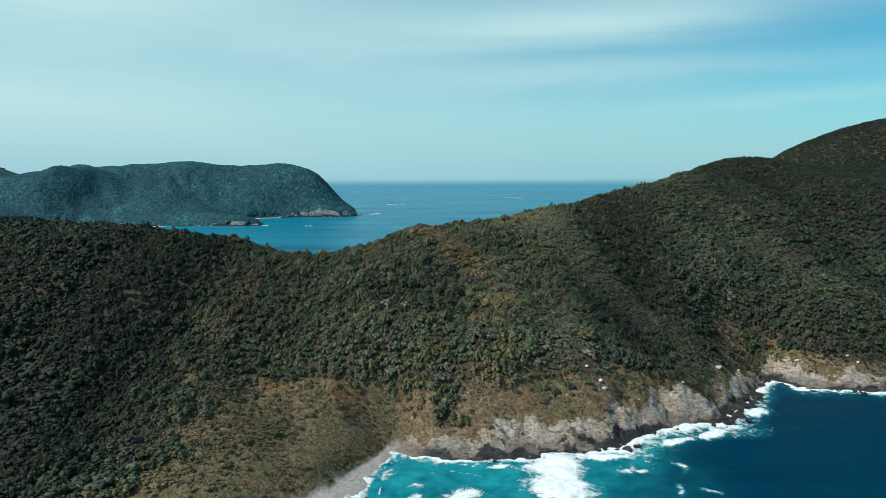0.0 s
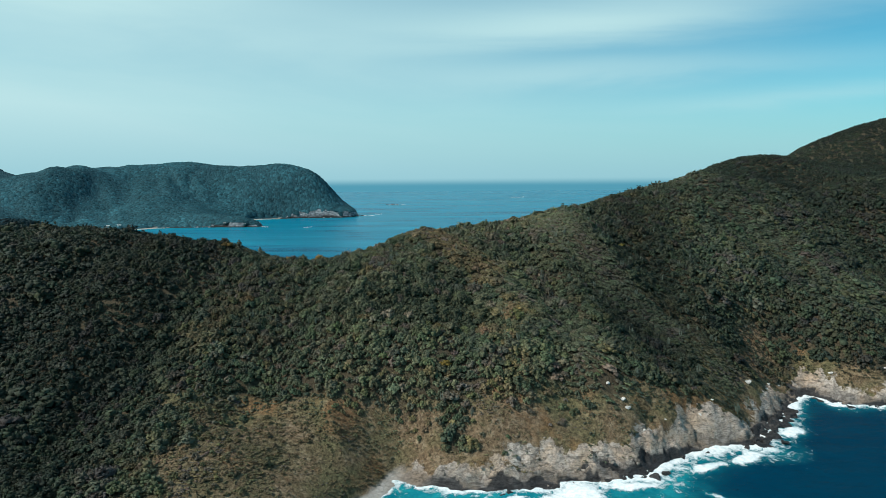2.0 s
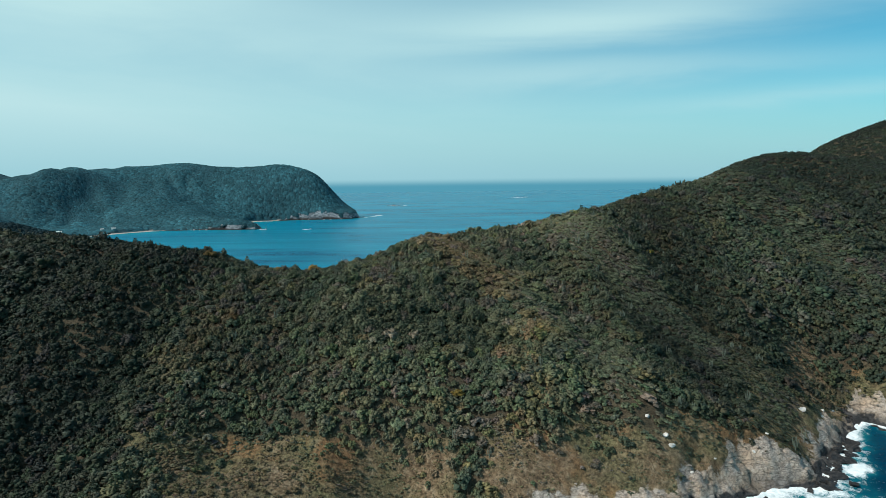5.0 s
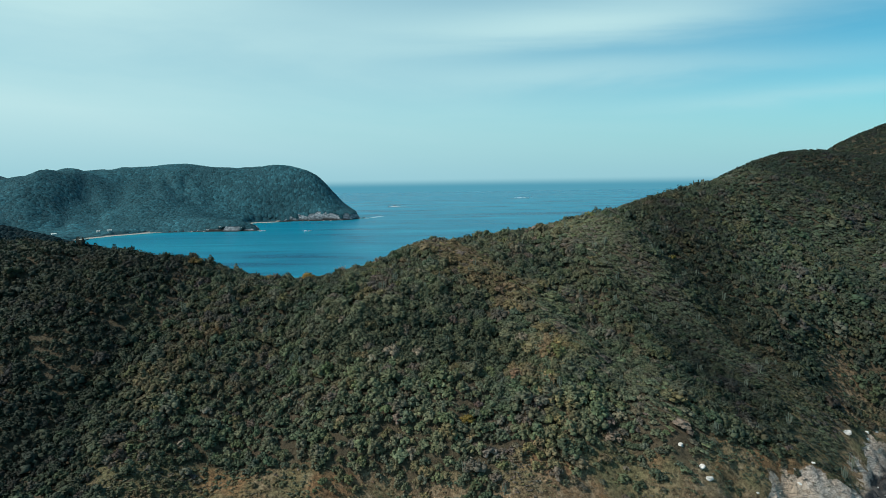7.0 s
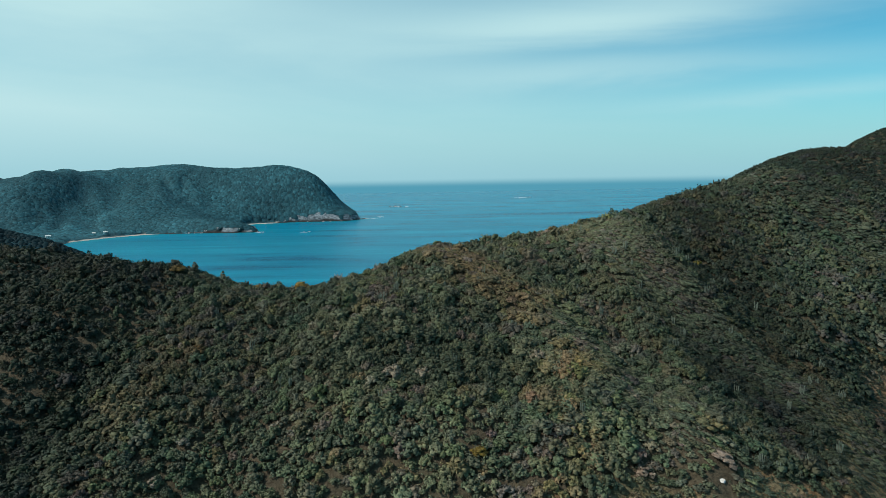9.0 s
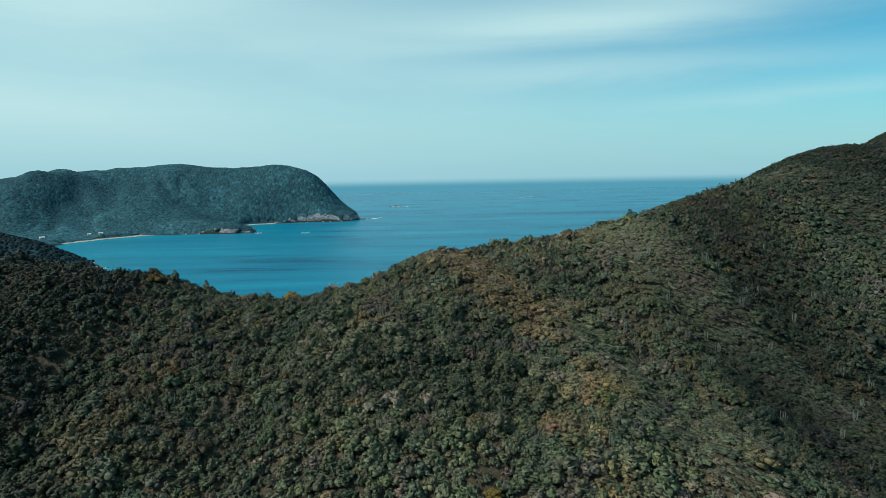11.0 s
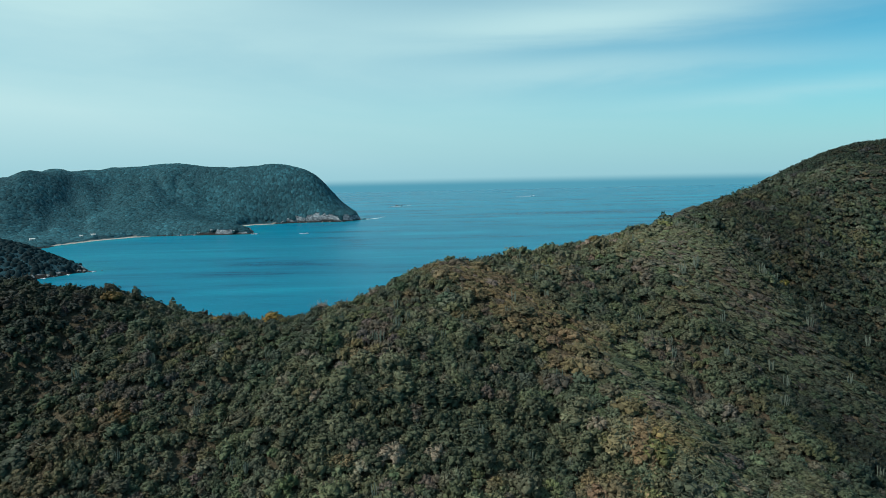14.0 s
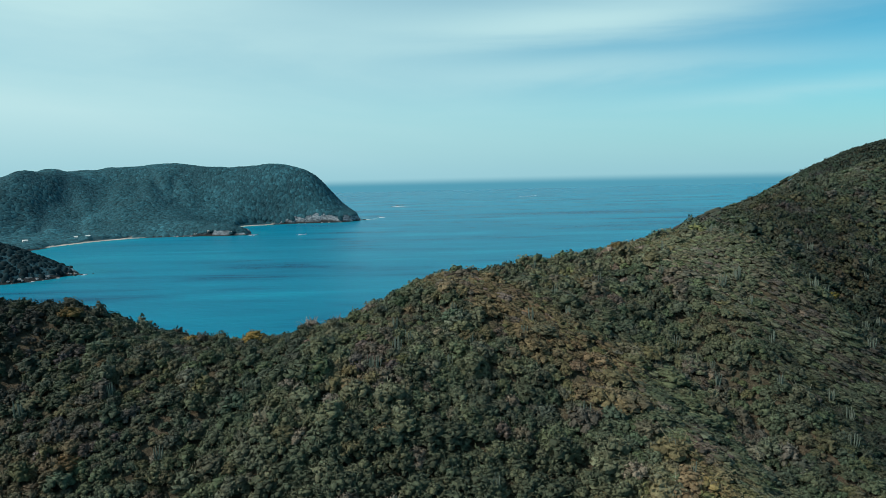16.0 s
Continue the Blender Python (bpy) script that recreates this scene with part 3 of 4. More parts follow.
fxs = stepped((-2700, -1250, 40), (-1250, -230, 7))
fys = stepped((690, 880, 12), (880, 2080, 7), (2080, 2900, 40))
hx, hy = np.meshgrid(fxs, fys)
hz, hd, hrocky, hsandy, hwet = far_land(hx, hy)
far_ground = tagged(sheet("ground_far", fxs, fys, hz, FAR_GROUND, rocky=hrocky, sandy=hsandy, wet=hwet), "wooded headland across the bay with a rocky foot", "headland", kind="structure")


# ---------------------------------------------------------------- sea
def blot(x, y, cx, cy, rx, ry, turn=0.0):
    c, s = math.cos(radians(turn)), math.sin(radians(turn))
    u, v = ((x - cx) * c + (y - cy) * s) / rx, (-(x - cx) * s + (y - cy) * c) / ry
    return np.exp(-(u * u + v * v))


sxs = stepped((-6000, -1600, 400), (-1600, -120, 40), (-120, -60, 5), (-60, 245, 1.1), (245, 700, 35), (700, 6000, 400))
sys_ = stepped((-3000, 100, 200), (100, 180, 5), (180, 345, 1.1), (345, 2400, 40), (2400, 6400, 400))
qx, qy = np.meshgrid(sxs, sys_)
near = (qx > -125) & (qx < 320) & (qy > 95) & (qy < 350)
foam, shallow = np.zeros(qx.shape), np.zeros(qx.shape)
nx_, ny_ = qx[near], qy[near]
_, nd, _, _, _ = land(nx_, ny_)
out = np.maximum(-nd, 0)
busy = 0.62 + 0.38 * fbm(nx_, ny_, 24, 3, 101)
surge = 1 + 1.5 * smooth(66, 86, nx_) * smooth(175, 150, nx_)
f = (0.85 + 0.2 * smooth(66, 86, nx_)) * np.exp(-out / ((1.6 + 3.6 * np.clip(busy, 0.1, 1.2)) * surge)) * np.where(nx_ < -12, 0.75, 1)
for blob in ((44, 233, 10.5, 12, 0), (43, 217, 12, 10, 0), (71, 231, 4, 4.5, -30), (77, 228, 4.5, 2, 0), (91.5, 234, 2, 5, 10), (86, 214, 1.6, 6, -15), (97, 215, 4, 2, -30), (6, 211, 8, 4, 20), (-10, 218, 3, 2, 0), (-21, 225, 2, 8, -15), (-9, 210, 3, 3, 0), (118, 264, 11, 4.5, 40), (150, 291, 8, 5, 60), (100, 257, 9, 4, 15), (22, 233, 8, 2.2, 0), (64, 241, 12, 4, 0)):
    f = np.maximum(f, (1.45 if blob[2] > 10 and blob[3] > 9 else 1.08 if blob[2] >= 8 else 0.74) * blot(nx_ + fbm(nx_, ny_, 8, 3, 111) * 2.5, ny_ + fbm(nx_, ny_, 8, 3, 121) * 2.5, *blob))
lines = np.abs(((out + fbm(nx_, ny_, 25, 3, 131) * 5) % 9) - 4.5)
f = np.maximum(f, smooth(30, 12, nx_) * smooth(26, 8, out) * smooth(0.9, 0.1, lines) * (0.42 + 0.25 * fbm(nx_, ny_, 12, 3, 141)))
foam[near] = f
shallow[near] = np.clip(smooth(26, 2, out) * (0.45 - 0.33 * smooth(75, 110, nx_)) + blot(nx_, ny_, 8, 222, 62, 34, 0) * (0.85 + 0.35 * fbm(nx_, ny_, 20, 4, 151)) + 0.5 * smooth(0.08, 0.7, f), 0, 1)
fd = shore_distance(FAR_SHORE, qx, qy)
shallow = np.maximum(shallow, 0.34 * smooth(-60, -4, fd) * (qy > 850))
bay = smooth(430, 560, qy)
wave = np.zeros(qx.shape)
wave[near] = fbm(nx_, ny_ * 1.5, 9, 3, 161) * 0.22 + f * (0.25 + 0.5 * np.abs(fbm(nx_, ny_, 5, 3, 171)))
sea = tagged(sheet("water", sxs, sys_, wave, SEA, foam=foam, shallow=shallow, bay=bay, lane=np.clip(0.9 * blot(qx, qy, 430, 1985, 420, 90) + 0.6 * blot(qx, qy, 250, 1560, 260, 70), 0, 1)), "deep blue sea, turquoise and white with surf in the cove", "sea", kind="structure")


# ---------------------------------------------------------------- scrub and trees
rng = np.random.RandomState(7)


def crown_shape(lumps, around, rings, leaves, seed, flat=0.8, leaf=0.09, twigs=0, plump=1.0):
    """A bushy crown of about unit radius, heaped up from rough lumps of foliage, each with loose leaf sprays on it, and a few bare twigs.
    Returns corners, quads and which quads are rounded."""
    r = np.random.RandomState(seed)
    verts, quads, rounded = [], [], []

    def spray(p, up, u, a, b):
        u = u - up * (u @ up)
        u /= np.linalg.norm(u)
        v = np.cross(up, u)
        first = len(verts)
        verts.extend([p - u * a, p - v * b, p + u * a, p + v * b - up * leaf * 0.4])
        quads.append((first, first + 1, first + 2, first + 3))
        rounded.append(False)

    for i in range(lumps):
        a, t = i * 2.4 + r.uniform(-0.5, 0.5), (i + 0.5) / lumps
        out, size = 0.78 * t ** 0.6 * r.uniform(0.85, 1.1), plump * r.uniform(0.27, 0.46)
        c = np.array([math.cos(a) * out, math.sin(a) * out, 0.58 * (1 - t) + r.uniform(-0.12, 0.16)])
        first, squash, turn = len(verts), r.uniform(0.75, 1.05), r.uniform(0, 6)
        for k in range(rings):
            e = -0.5 + 1.75 * k / rings
            for q in range(around):
                w = turn + (q + 0.5 * (k % 2)) * 2 * np.pi / around
                m = size * r.uniform(0.74, 1.22)
                verts.append(c + np.array([math.cos(w) * math.cos(e) * m, math.sin(w) * math.cos(e) * m, math.sin(e) * m * squash]))
        for lo in range(first, first + (rings - 1) * around, around):
            quads += [(lo + q, lo + (q + 1) % around, lo + around + (q + 1) % around, lo + around + q) for q in range(around)]
            rounded += [True] * around
        top = first + (rings - 1) * around
        for q in range(1, around - 2, 2):
            quads.append((top, top + q, top + q + 1, top + q + 2))
            rounded.append(True)
        for k in range(leaves):
            n = r.normal(size=3)
            n[2] = abs(n[2]) * 0.9 + r.uniform(-0.15, 0.3)
            n /= np.linalg.norm(n)
            up = n + r.normal(size=3) * 0.35
            spray(c + n * size * r.uniform(0.92, 1.22), up / np.linalg.norm(up), r.normal(size=3), leaf * r.uniform(0.7, 1.6), leaf * r.uniform(0.4, 0.9))
    for k in range(twigs):
        n = r.normal(size=3)
        n[2] = abs(n[2]) + 0.5
        n /= np.linalg.norm(n)
        side = np.cross(n, r.normal(size=3))
        side *= 0.02 / np.linalg.norm(side)
        foot, tip = n * 0.6, n * r.uniform(0.95, 1.3) + r.normal(size=3) * 0.1
        first = len(verts)
        verts += [foot - side, foot + side, tip + side * 0.6, tip - side * 0.6]
        quads.append((first, first + 1, first + 2, first + 3))
        rounded.append(False)
    v = np.array(verts)
    v[:, 2] *= flat
    return v, np.array(quads), np.array(rounded)


SPECIES = np.array([(0.066, 0.079, 0.049), (0.046, 0.062, 0.041), (0.079, 0.091, 0.060), (0.081, 0.081, 0.045), (0.104, 0.089, 0.052), (0.076, 0.070, 0.058), (0.128, 0.117, 0.094), (0.101, 0.089, 0.051)]) * np.array([1.49, 1.35, 1.21])
# drifts of ochre growth away from the dry spur: centre and half sizes
OCHRE = [(6, 355, 9, 6), (16, 346, 7, 6), (25, 335, 6, 6), (31, 320, 4, 7), (10, 316, 5, 6), (15, 302, 4, 5), (8, 326, 5, 5), (0, 278, 4, 4), (37, 351, 5, 5), (53, 371, 7, 6), (56, 357, 6, 7), (61, 326, 4, 5), (-8, 363, 9, 8),
         (-17, 331, 5, 5), (-40, 338, 6, 4), (-96, 322, 6, 4), (-78, 283, 4, 8), (-26, 279, 5, 4), (-70, 312, 5, 5), (-112, 296, 6, 6), (104, 331, 5, 5)]
# groves of dark evergreen trees
GROVES = [(46, 305, 12, 8), (62, 291, 9, 6), (79, 288, 6, 5), (-12, 310, 9, 8), (8, 278, 6, 5), (-40, 320, 10, 8), (43, 329, 7, 5), (56, 326, 7, 6), (-8, 331, 6, 6), (-29, 339, 8, 6), (34, 385, 7, 5), (-2, 264, 6, 9)]


def windswept(x, y):
    """1 where low wiry growth lies combed down the side of a spur, tinted pale as if sunlit."""
    s = np.maximum(np.exp(-(line_distance(SPURS[2], x + 9, y + 2) / 13) ** 2), 0.5 * np.exp(-(line_distance(SPURS[4], x + 10, y) / 15) ** 2))
    return np.maximum(s, 0.8 * np.exp(-(line_distance(SPURS[0], x - 5, y) / 11) ** 2)) * smooth(2, 30, crest_line(x) - y)


def tints(x, y, dry, r):
    """Which shrub grows where, in drifts some metres wide: dark green in the hollows, ochre on the dry spur, leafless brown between."""
    n1, n2, n3, n4 = fbm(x, y, 34, 3, 201), fbm(x, y, 13, 3, 211), fbm(x, y, 60, 2, 221), fbm(x, y, 11, 3, 231)
    own = r.normal(size=len(x))
    spur = smooth(17, 5, line_distance(SPURS[0], x, y)) * (0.1 + 0.9 * smooth(322, 340, y)) + 0.2 * sum(np.exp(-(line_distance(g, x, y) / 9) ** 2) for g in SPURS[1:])
    ochre = sum(0.7 * blot(x, y, *o) for o in OCHRE)
    damp = sum(np.exp(-(line_distance(g, x, y) / 9) ** 2) for g in [GULLIES[i] for i in (0, 1, 2, 3, 4, 6)]) * (1 - np.clip(1.2 * spur + ochre, 0, 1))
    # low combed grey-green growth; sunlight on the spurs' sides put into its pale tint
    swept_lit = windswept(x, y) * (0.75 + 0.5 * n1)
    g = n4 + 0.3 * own + 0.5 * damp
    pick = np.select([g > 0.35, g > -0.25, g > -0.7], [1, 0, 2], 3)
    grove = np.clip(sum(blot(x, y, *o) for o in GROVES), 0, 1) * (1 + 0.3 * n4)
    pick = np.where(grove + 0.2 * own > 0.5, 1, pick)
    pick = np.where(swept_lit + 0.2 * own > 0.45, 2, pick)
    open_ = meadow(x, y)
    warm = 0.8 * open_ + 0.35 * blot(x, y, -78, 252, 14, 11) - 0.5 * swept_lit + n2 * 0.55 + 0.45 * n1 + 0.35 * dry + 1.15 * spur + ochre - 0.6 * damp - 0.7 * grove + 0.22 * own
    pick = np.where(warm > 0.58, 3, pick)
    pick = np.where(warm > 0.78, 7, pick)
    pick = np.where(warm > 1.02, 4, pick)
    pick = np.where((fbm(x, y, 12, 3, 241) + 0.25 * r.normal(size=len(x))) > 0.72, 5, pick)
    pick = np.where(r.uniform(size=len(x)) < 0.02, 6, pick)
    # shade put into the tint of both flanks, also greener; open dry growth between
    green_shade = np.maximum(np.maximum(0.68 * smooth(-82, -140, x), 0.24 * smooth(-30, -78, x)), np.maximum(0.48 * smooth(38, 110, x), 0.62 * smooth(130, 190, x))) * (1 - 0.3 * np.clip(swept_lit, 0, 1)) * (1 - 0.6 * np.clip(spur + ochre, 0, 1)) * (1 - open_) + 0.1 * open_ + 0.38 * blot(x, y, 84, 328, 40, 25) + 0.1 * np.clip(damp, 0, 1) * smooth(40, 80, x)
    c = SPECIES[pick] * (1 - green_shade)[:, None] * r.uniform(0.84, 1.18, (len(x), 1)) * (1 + 0.2 * n3)[:, None]
    c = c * (1 - np.clip(green_shade, 0, 1)[:, None] * np.array([0.34, 0.06, -0.04]))
    return c * (1 + 0.06 * r.normal(size=(len(x), 3)))


def scatter(x0, x1, y0, y1, step, r):
    x, y = np.meshgrid(np.arange(x0, x1, step), np.arange(y0, y1, step * 0.9))
    x[1::2] += step / 2
    return (x + r.uniform(-0.42, 0.42, x.shape) * step).ravel(), (y + r.uniform(-0.42, 0.42, y.shape) * step).ravel()


def tinted(me, face_colors):
    me.attributes.new("tint", "FLOAT_COLOR", "FACE").data.foreach_set("color", np.concatenate([face_colors, np.ones((len(face_colors), 1))], 1).astype(np.float32).ravel())
    return me


def thicket(name, label, shapes, x, y, z, radius, tall, color, material, r, twigs=0, lean=None, comb=None):
    """One object of very many bushes: each shape is turned and scaled at its place."""
    which = r.randint(len(shapes), size=len(x))
    verts, faces, cols, rounds, base = [], [], [], [], 0
    for k, (q, f, rounded) in enumerate(shapes):
        m = which == k
        n = int(m.sum())
        if not n:
            continue
        a = r.uniform(0, 2 * np.pi, n)
        c, s = np.cos(a)[:, None], np.sin(a)[:, None]
        px, py, pz = q[None, :, 0], q[None, :, 1], q[None, :, 2]
        rad, h = radius[m][:, None], tall[m][:, None]
        ox, oy = (px * c - py * s) * rad, (px * s + py * c) * rad
        if comb is not None:
            # drawn out along the comb, narrowed across it
            ux, uy, longer = (w[m][:, None] for w in comb)
            along, across = (ox * ux + oy * uy) * longer, (oy * ux - ox * uy) / np.sqrt(longer)
            ox, oy = along * ux - across * uy, along * uy + across * ux
        v = np.stack([ox + x[m][:, None], oy + y[m][:, None], (pz + 0.35) * h + z[m][:, None]], -1)
        if lean is not None:
            v[..., 2] += np.clip(lean[0][m], -1, 1)[:, None] * (v[..., 0] - x[m][:, None]) + np.clip(lean[1][m], -1, 1)[:, None] * (v[..., 1] - y[m][:, None])
        verts.append(v.reshape(-1, 3))
        faces.append((f[None] + (base + np.arange(n) * len(q))[:, None, None]).reshape(-1, 4))
        tint = np.repeat(color[m][:, None, :], len(f), 1)
        if twigs:
            tint[:, -twigs:] += np.array([0.075, 0.072, 0.064]) * (r.uniform(size=n) ** 2)[:, None, None]
        cols.append(tint.reshape(-1, 3))
        rounds.append(np.tile(rounded, n))
        base += n * len(q)
    me = mesh_of(name, np.concatenate(verts), np.concatenate(faces), material)
    me.polygons.foreach_set("use_smooth", np.concatenate(rounds))
    return tagged(new(name, tinted(me, np.concatenate(cols))), label, "scrub", kind="stuff")


# the stretch of slope that the flight comes nearest to: its trees are things of their own
NEAR_X, NEAR_Y = (-54.0, 20.0), (306.0, 327.0)

def beside_boulder(x, y):
    return np.any([((x - bx) / 2.2) ** 2 + ((y - by + 2.0) / 4.0) ** 2 < size for bx, by, size in BOULDERS], axis=0)


def crest_line(x):
    return np.interp(x, [p[0] for p in CREST], [p[1] for p in CREST])


def in_sight(x, y):
    """The land ahead of the flight, with some to spare on both sides."""
    return (x > -70 - 0.75 * y) & (x < 90 + 0.75 * y)


def close_to_flight(x, y):
    return (y > 296) & (x > -112) & (x < 125) & (y < crest_line(x) + 8)


def fall(x, y, h):
    """Slope of the land, and the way that growth is combed: set to fit the camera's view, turned a little down the
    slope.
    """
    gx_, gy_ = (land(x + 3, y)[0] - h) / 3, (land(x, y + 3)[0] - h) / 3
    steep = np.sqrt(gx_ ** 2 + gy_ ** 2) + 1e-6
    ux, uy = 0.86 - 0.3 * gx_ / steep, -0.5 - 0.3 * gy_ / steep
    return gx_, gy_, ux / np.hypot(ux, uy), uy / np.hypot(ux, uy)


x, y = scatter(-340, 330, 150, 520, 2.85, rng)
fx, fy = scatter(-112, 125, 296, 470, 2.5, rng)
far_off = ~close_to_flight(x, y)
fine = close_to_flight(fx, fy)
x, y = np.concatenate([x[far_off], fx[fine]]), np.concatenate([y[far_off], fy[fine]])
h, d, rocky, sandy, wet = land(x, y)
cov = cover(x, y, d, h)
behind = y > crest_line(x) + 26
in_patch = (x > NEAR_X[0]) & (x < NEAR_X[1]) & (y > NEAR_Y[0]) & (y < NEAR_Y[1])
keep = (rng.uniform(size=len(x)) < 0.08 + 1.1 * cov) & (d > 9) & ~behind & ~((x < -17) & (d < sand_width(y) + 4))
keep &= rng.uniform(size=len(x)) < np.where(cov < 0.15, 0.3, 1)
size = (0.55 + 0.62 * cov) * rng.uniform(0.7, 1.25, len(x)) * (1 + 0.25 * fbm(x, y, 30, 2, 311)) * np.where(rng.uniform(size=len(x)) < 0.14, 1.5, 1.0)
dry = smooth(70, 25, d)
size = size * (1 - 0.42 * meadow(x, y))
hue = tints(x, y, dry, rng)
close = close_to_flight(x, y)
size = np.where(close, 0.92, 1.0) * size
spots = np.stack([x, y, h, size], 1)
# lens falloff and steep-view shade put into the tint: darker near the flight
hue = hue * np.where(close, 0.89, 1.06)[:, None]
swept_lit = np.clip(windswept(x, y) * (0.8 + 0.5 * fbm(x, y, 18, 3, 361)), 0, 1)
gx_, gy_, ux_, uy_ = fall(x, y, h)
comb = (ux_, uy_, 1.0 + 0.8 * swept_lit)
size = size * (1 - 0.25 * swept_lit)
keep &= rng.uniform(size=len(x)) > np.maximum(0.45 * swept_lit, 0.6 * meadow(x, y))
lean = (0.3 * gx_, 0.3 * gy_)
tall = size * rng.uniform(0.85, 1.35, len(x)) * (1 - 0.45 * swept_lit)
NEAR = [crown_shape(14, 5, 2, 8, 40 + i, rng.uniform(0.7, 0.95), 0.095, 6, 0.86) for i in range(8)]
HALFWAY = [crown_shape(9, 5, 2, 5, 90 + i, rng.uniform(0.7, 0.95), 0.13, 0, 0.95) for i in range(8)]
MID = [crown_shape(6, 4, 2, 3, 60 + i, rng.uniform(0.75, 1.0), 0.2, 0, 1.12) for i in range(10)]
keep &= in_sight(x, y) & ~beside_boulder(x, y)
middle = (close & (y >= 374)) | ~close & (((y > 200) & (x > -150) & (x < 140)) | ((x > -175) & (x < -110) & (y > 260)))


def grow(name, label, shapes, m, twigs=0):
    thicket(name, label, shapes, x[m], y[m], h[m] - 0.1, 1.95 * size[m], 1.95 * tall[m], hue[m], LEAVES, rng, twigs, [w[m] for w in lean], [w[m] for w in comb])


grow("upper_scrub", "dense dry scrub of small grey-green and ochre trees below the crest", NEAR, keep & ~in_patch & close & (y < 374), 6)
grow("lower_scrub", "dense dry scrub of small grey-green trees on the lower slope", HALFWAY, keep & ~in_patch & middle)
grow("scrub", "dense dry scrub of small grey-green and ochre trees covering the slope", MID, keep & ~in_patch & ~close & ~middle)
patch_spots, patch_hues = spots[keep & in_patch], hue[keep & in_patch]

# wiry low growth, combed down the open sides of the spurs
x, y = scatter(-25, 235, 285, 500, 1.15, rng)
x, y = x + rng.uniform(-0.5, 0.5, len(x)), y + rng.uniform(-0.5, 0.5, len(x))
h, d, rocky, sandy, wet = land(x, y)
swept_lit = windswept(x, y) * (0.8 + 0.5 * fbm(x, y, 18, 3, 361))
m = (swept_lit + 0.25 * rng.normal(size=len(x)) > 0.42) & (d > 12) & (y < crest_line(x)) & ~beside_boulder(x, y)
x, y, h, d, swept_lit = x[m], y[m], h[m], d[m], swept_lit[m]
gx_, gy_, ux_, uy_ = fall(x, y, h)
WIRY = [crown_shape(2, 4, 2, 3, 200 + i, 0.9, 0.22, 3, 1.3) for i in range(6)]
size = rng.uniform(0.55, 1.05, len(x))
thicket("combed_scrub", "low wiry grey-green scrub lying combed down the spurs", WIRY, x, y, h + 0.2, size, size * rng.uniform(0.8, 1.6, len(x)), tints(x, y, smooth(70, 25, d), rng) * 0.82, LEAVES, rng, 3, (0.5 * gx_, 0.5 * gy_), (ux_, uy_, rng.uniform(1.8, 3.0, len(x))))

# low bushes and tufts on the bare ground near the shore
x, y = scatter(-150, 330, 195, 400, 1.22, rng)
x, y = x + rng.uniform(-0.9, 0.9, len(x)), y + rng.uniform(-0.9, 0.9, len(x))
h, d, rocky, sandy, wet = land(x, y)
cov = cover(x, y, d, h)
keep = (d > 6) & (d < 95) & (cov < 0.985) & (sandy < 0.1) & (rng.uniform(size=len(x)) < (0.66 + 0.42 * fbm(x, y, 12, 3, 341) + 0.4 * meadow(x, y) + 0.2 * smooth(90, 105, x)) * (1 - rocky * 0.85) + 0.02) & ~((x < -17) & (d < sand_width(y) + 1)) & ~beside_boulder(x, y)
x, y, h = x[keep], y[keep], h[keep]
SMALL = [crown_shape(3, 4, 2, 4, 80 + i, 0.8, 0.24, 0, 1.0) for i in range(6)]
size = rng.uniform(0.3, 0.9, len(x)) * (1 - 0.1 * meadow(x, y)) * (1 + 0.5 * smooth(20, 45, d[keep])) * (1 + 0.4 * fbm(x, y, 9, 2, 333))
thicket("low_scrub", "low dry bushes and tufts on brown earth above the shore", SMALL, x, y, h - 0.12, size * rng.uniform(0.9, 1.7, len(x)), size * 0.45 * (1 - 0.3 * meadow(x, y)), tints(x, y, np.full(len(x), 1.6), rng) * (1.2 - 0.15 * meadow(x, y))[:, None], LEAVES, rng)

# the higher hill and the back of the crest
x, y = scatter(-345, 660, 160, 830, 4.0, rng)
h, d, rocky, sandy, wet = land(x, y)
past = y - crest_line(x)
done = (x > -340) & (x < 330) & (y > 150) & (y < 520) & (past < 26)
hill = (d > 14) & ~done & (past < 34) & in_sight(x, y)
keep = hill & (rng.uniform(size=len(x)) < 0.95)
HALF = [crown_shape(6, 5, 2, 3, 120 + i, 0.9, 0.17, 0, 1.0) for i in range(8)]
size = rng.uniform(0.75, 1.3, len(x))
k_ = keep
# shade and the cool cast of distance put into the right hill's tint
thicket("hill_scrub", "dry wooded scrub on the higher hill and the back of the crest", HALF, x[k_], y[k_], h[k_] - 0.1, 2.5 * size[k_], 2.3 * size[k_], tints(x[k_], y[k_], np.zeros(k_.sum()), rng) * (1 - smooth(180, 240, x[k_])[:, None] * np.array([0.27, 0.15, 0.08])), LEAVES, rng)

# the rest of the land, which the flight leaves aside
x, y = scatter(-890, 950, 40, 1050, 12.0, rng)
h, d, rocky, sandy, wet = land(x, y)
past = y - crest_line(x)
keep = (d > 14) & ((past > 48) | (past < -30)) & ~((x > -345) & (x < 660) & (y > 155) & (past < 33) & in_sight(x, y))
x, y, h = x[keep], y[keep], h[keep]
gx_, gy_, _, _ = fall(x, y, h)
WIDE = [crown_shape(5, 4, 2, 0, 170 + i, 0.8, 0.2, 0, 1.3) for i in range(5)]
size = rng.uniform(0.8, 1.3, len(x))
thicket("outer_scrub", "dry scrub on the land beside and behind the ridge", WIDE, x, y, h - 1.0, 7.0 * size, 3.8 * size, tints(x, y, np.zeros(len(x)), rng), LEAVES, rng, 0, (gx_, gy_))

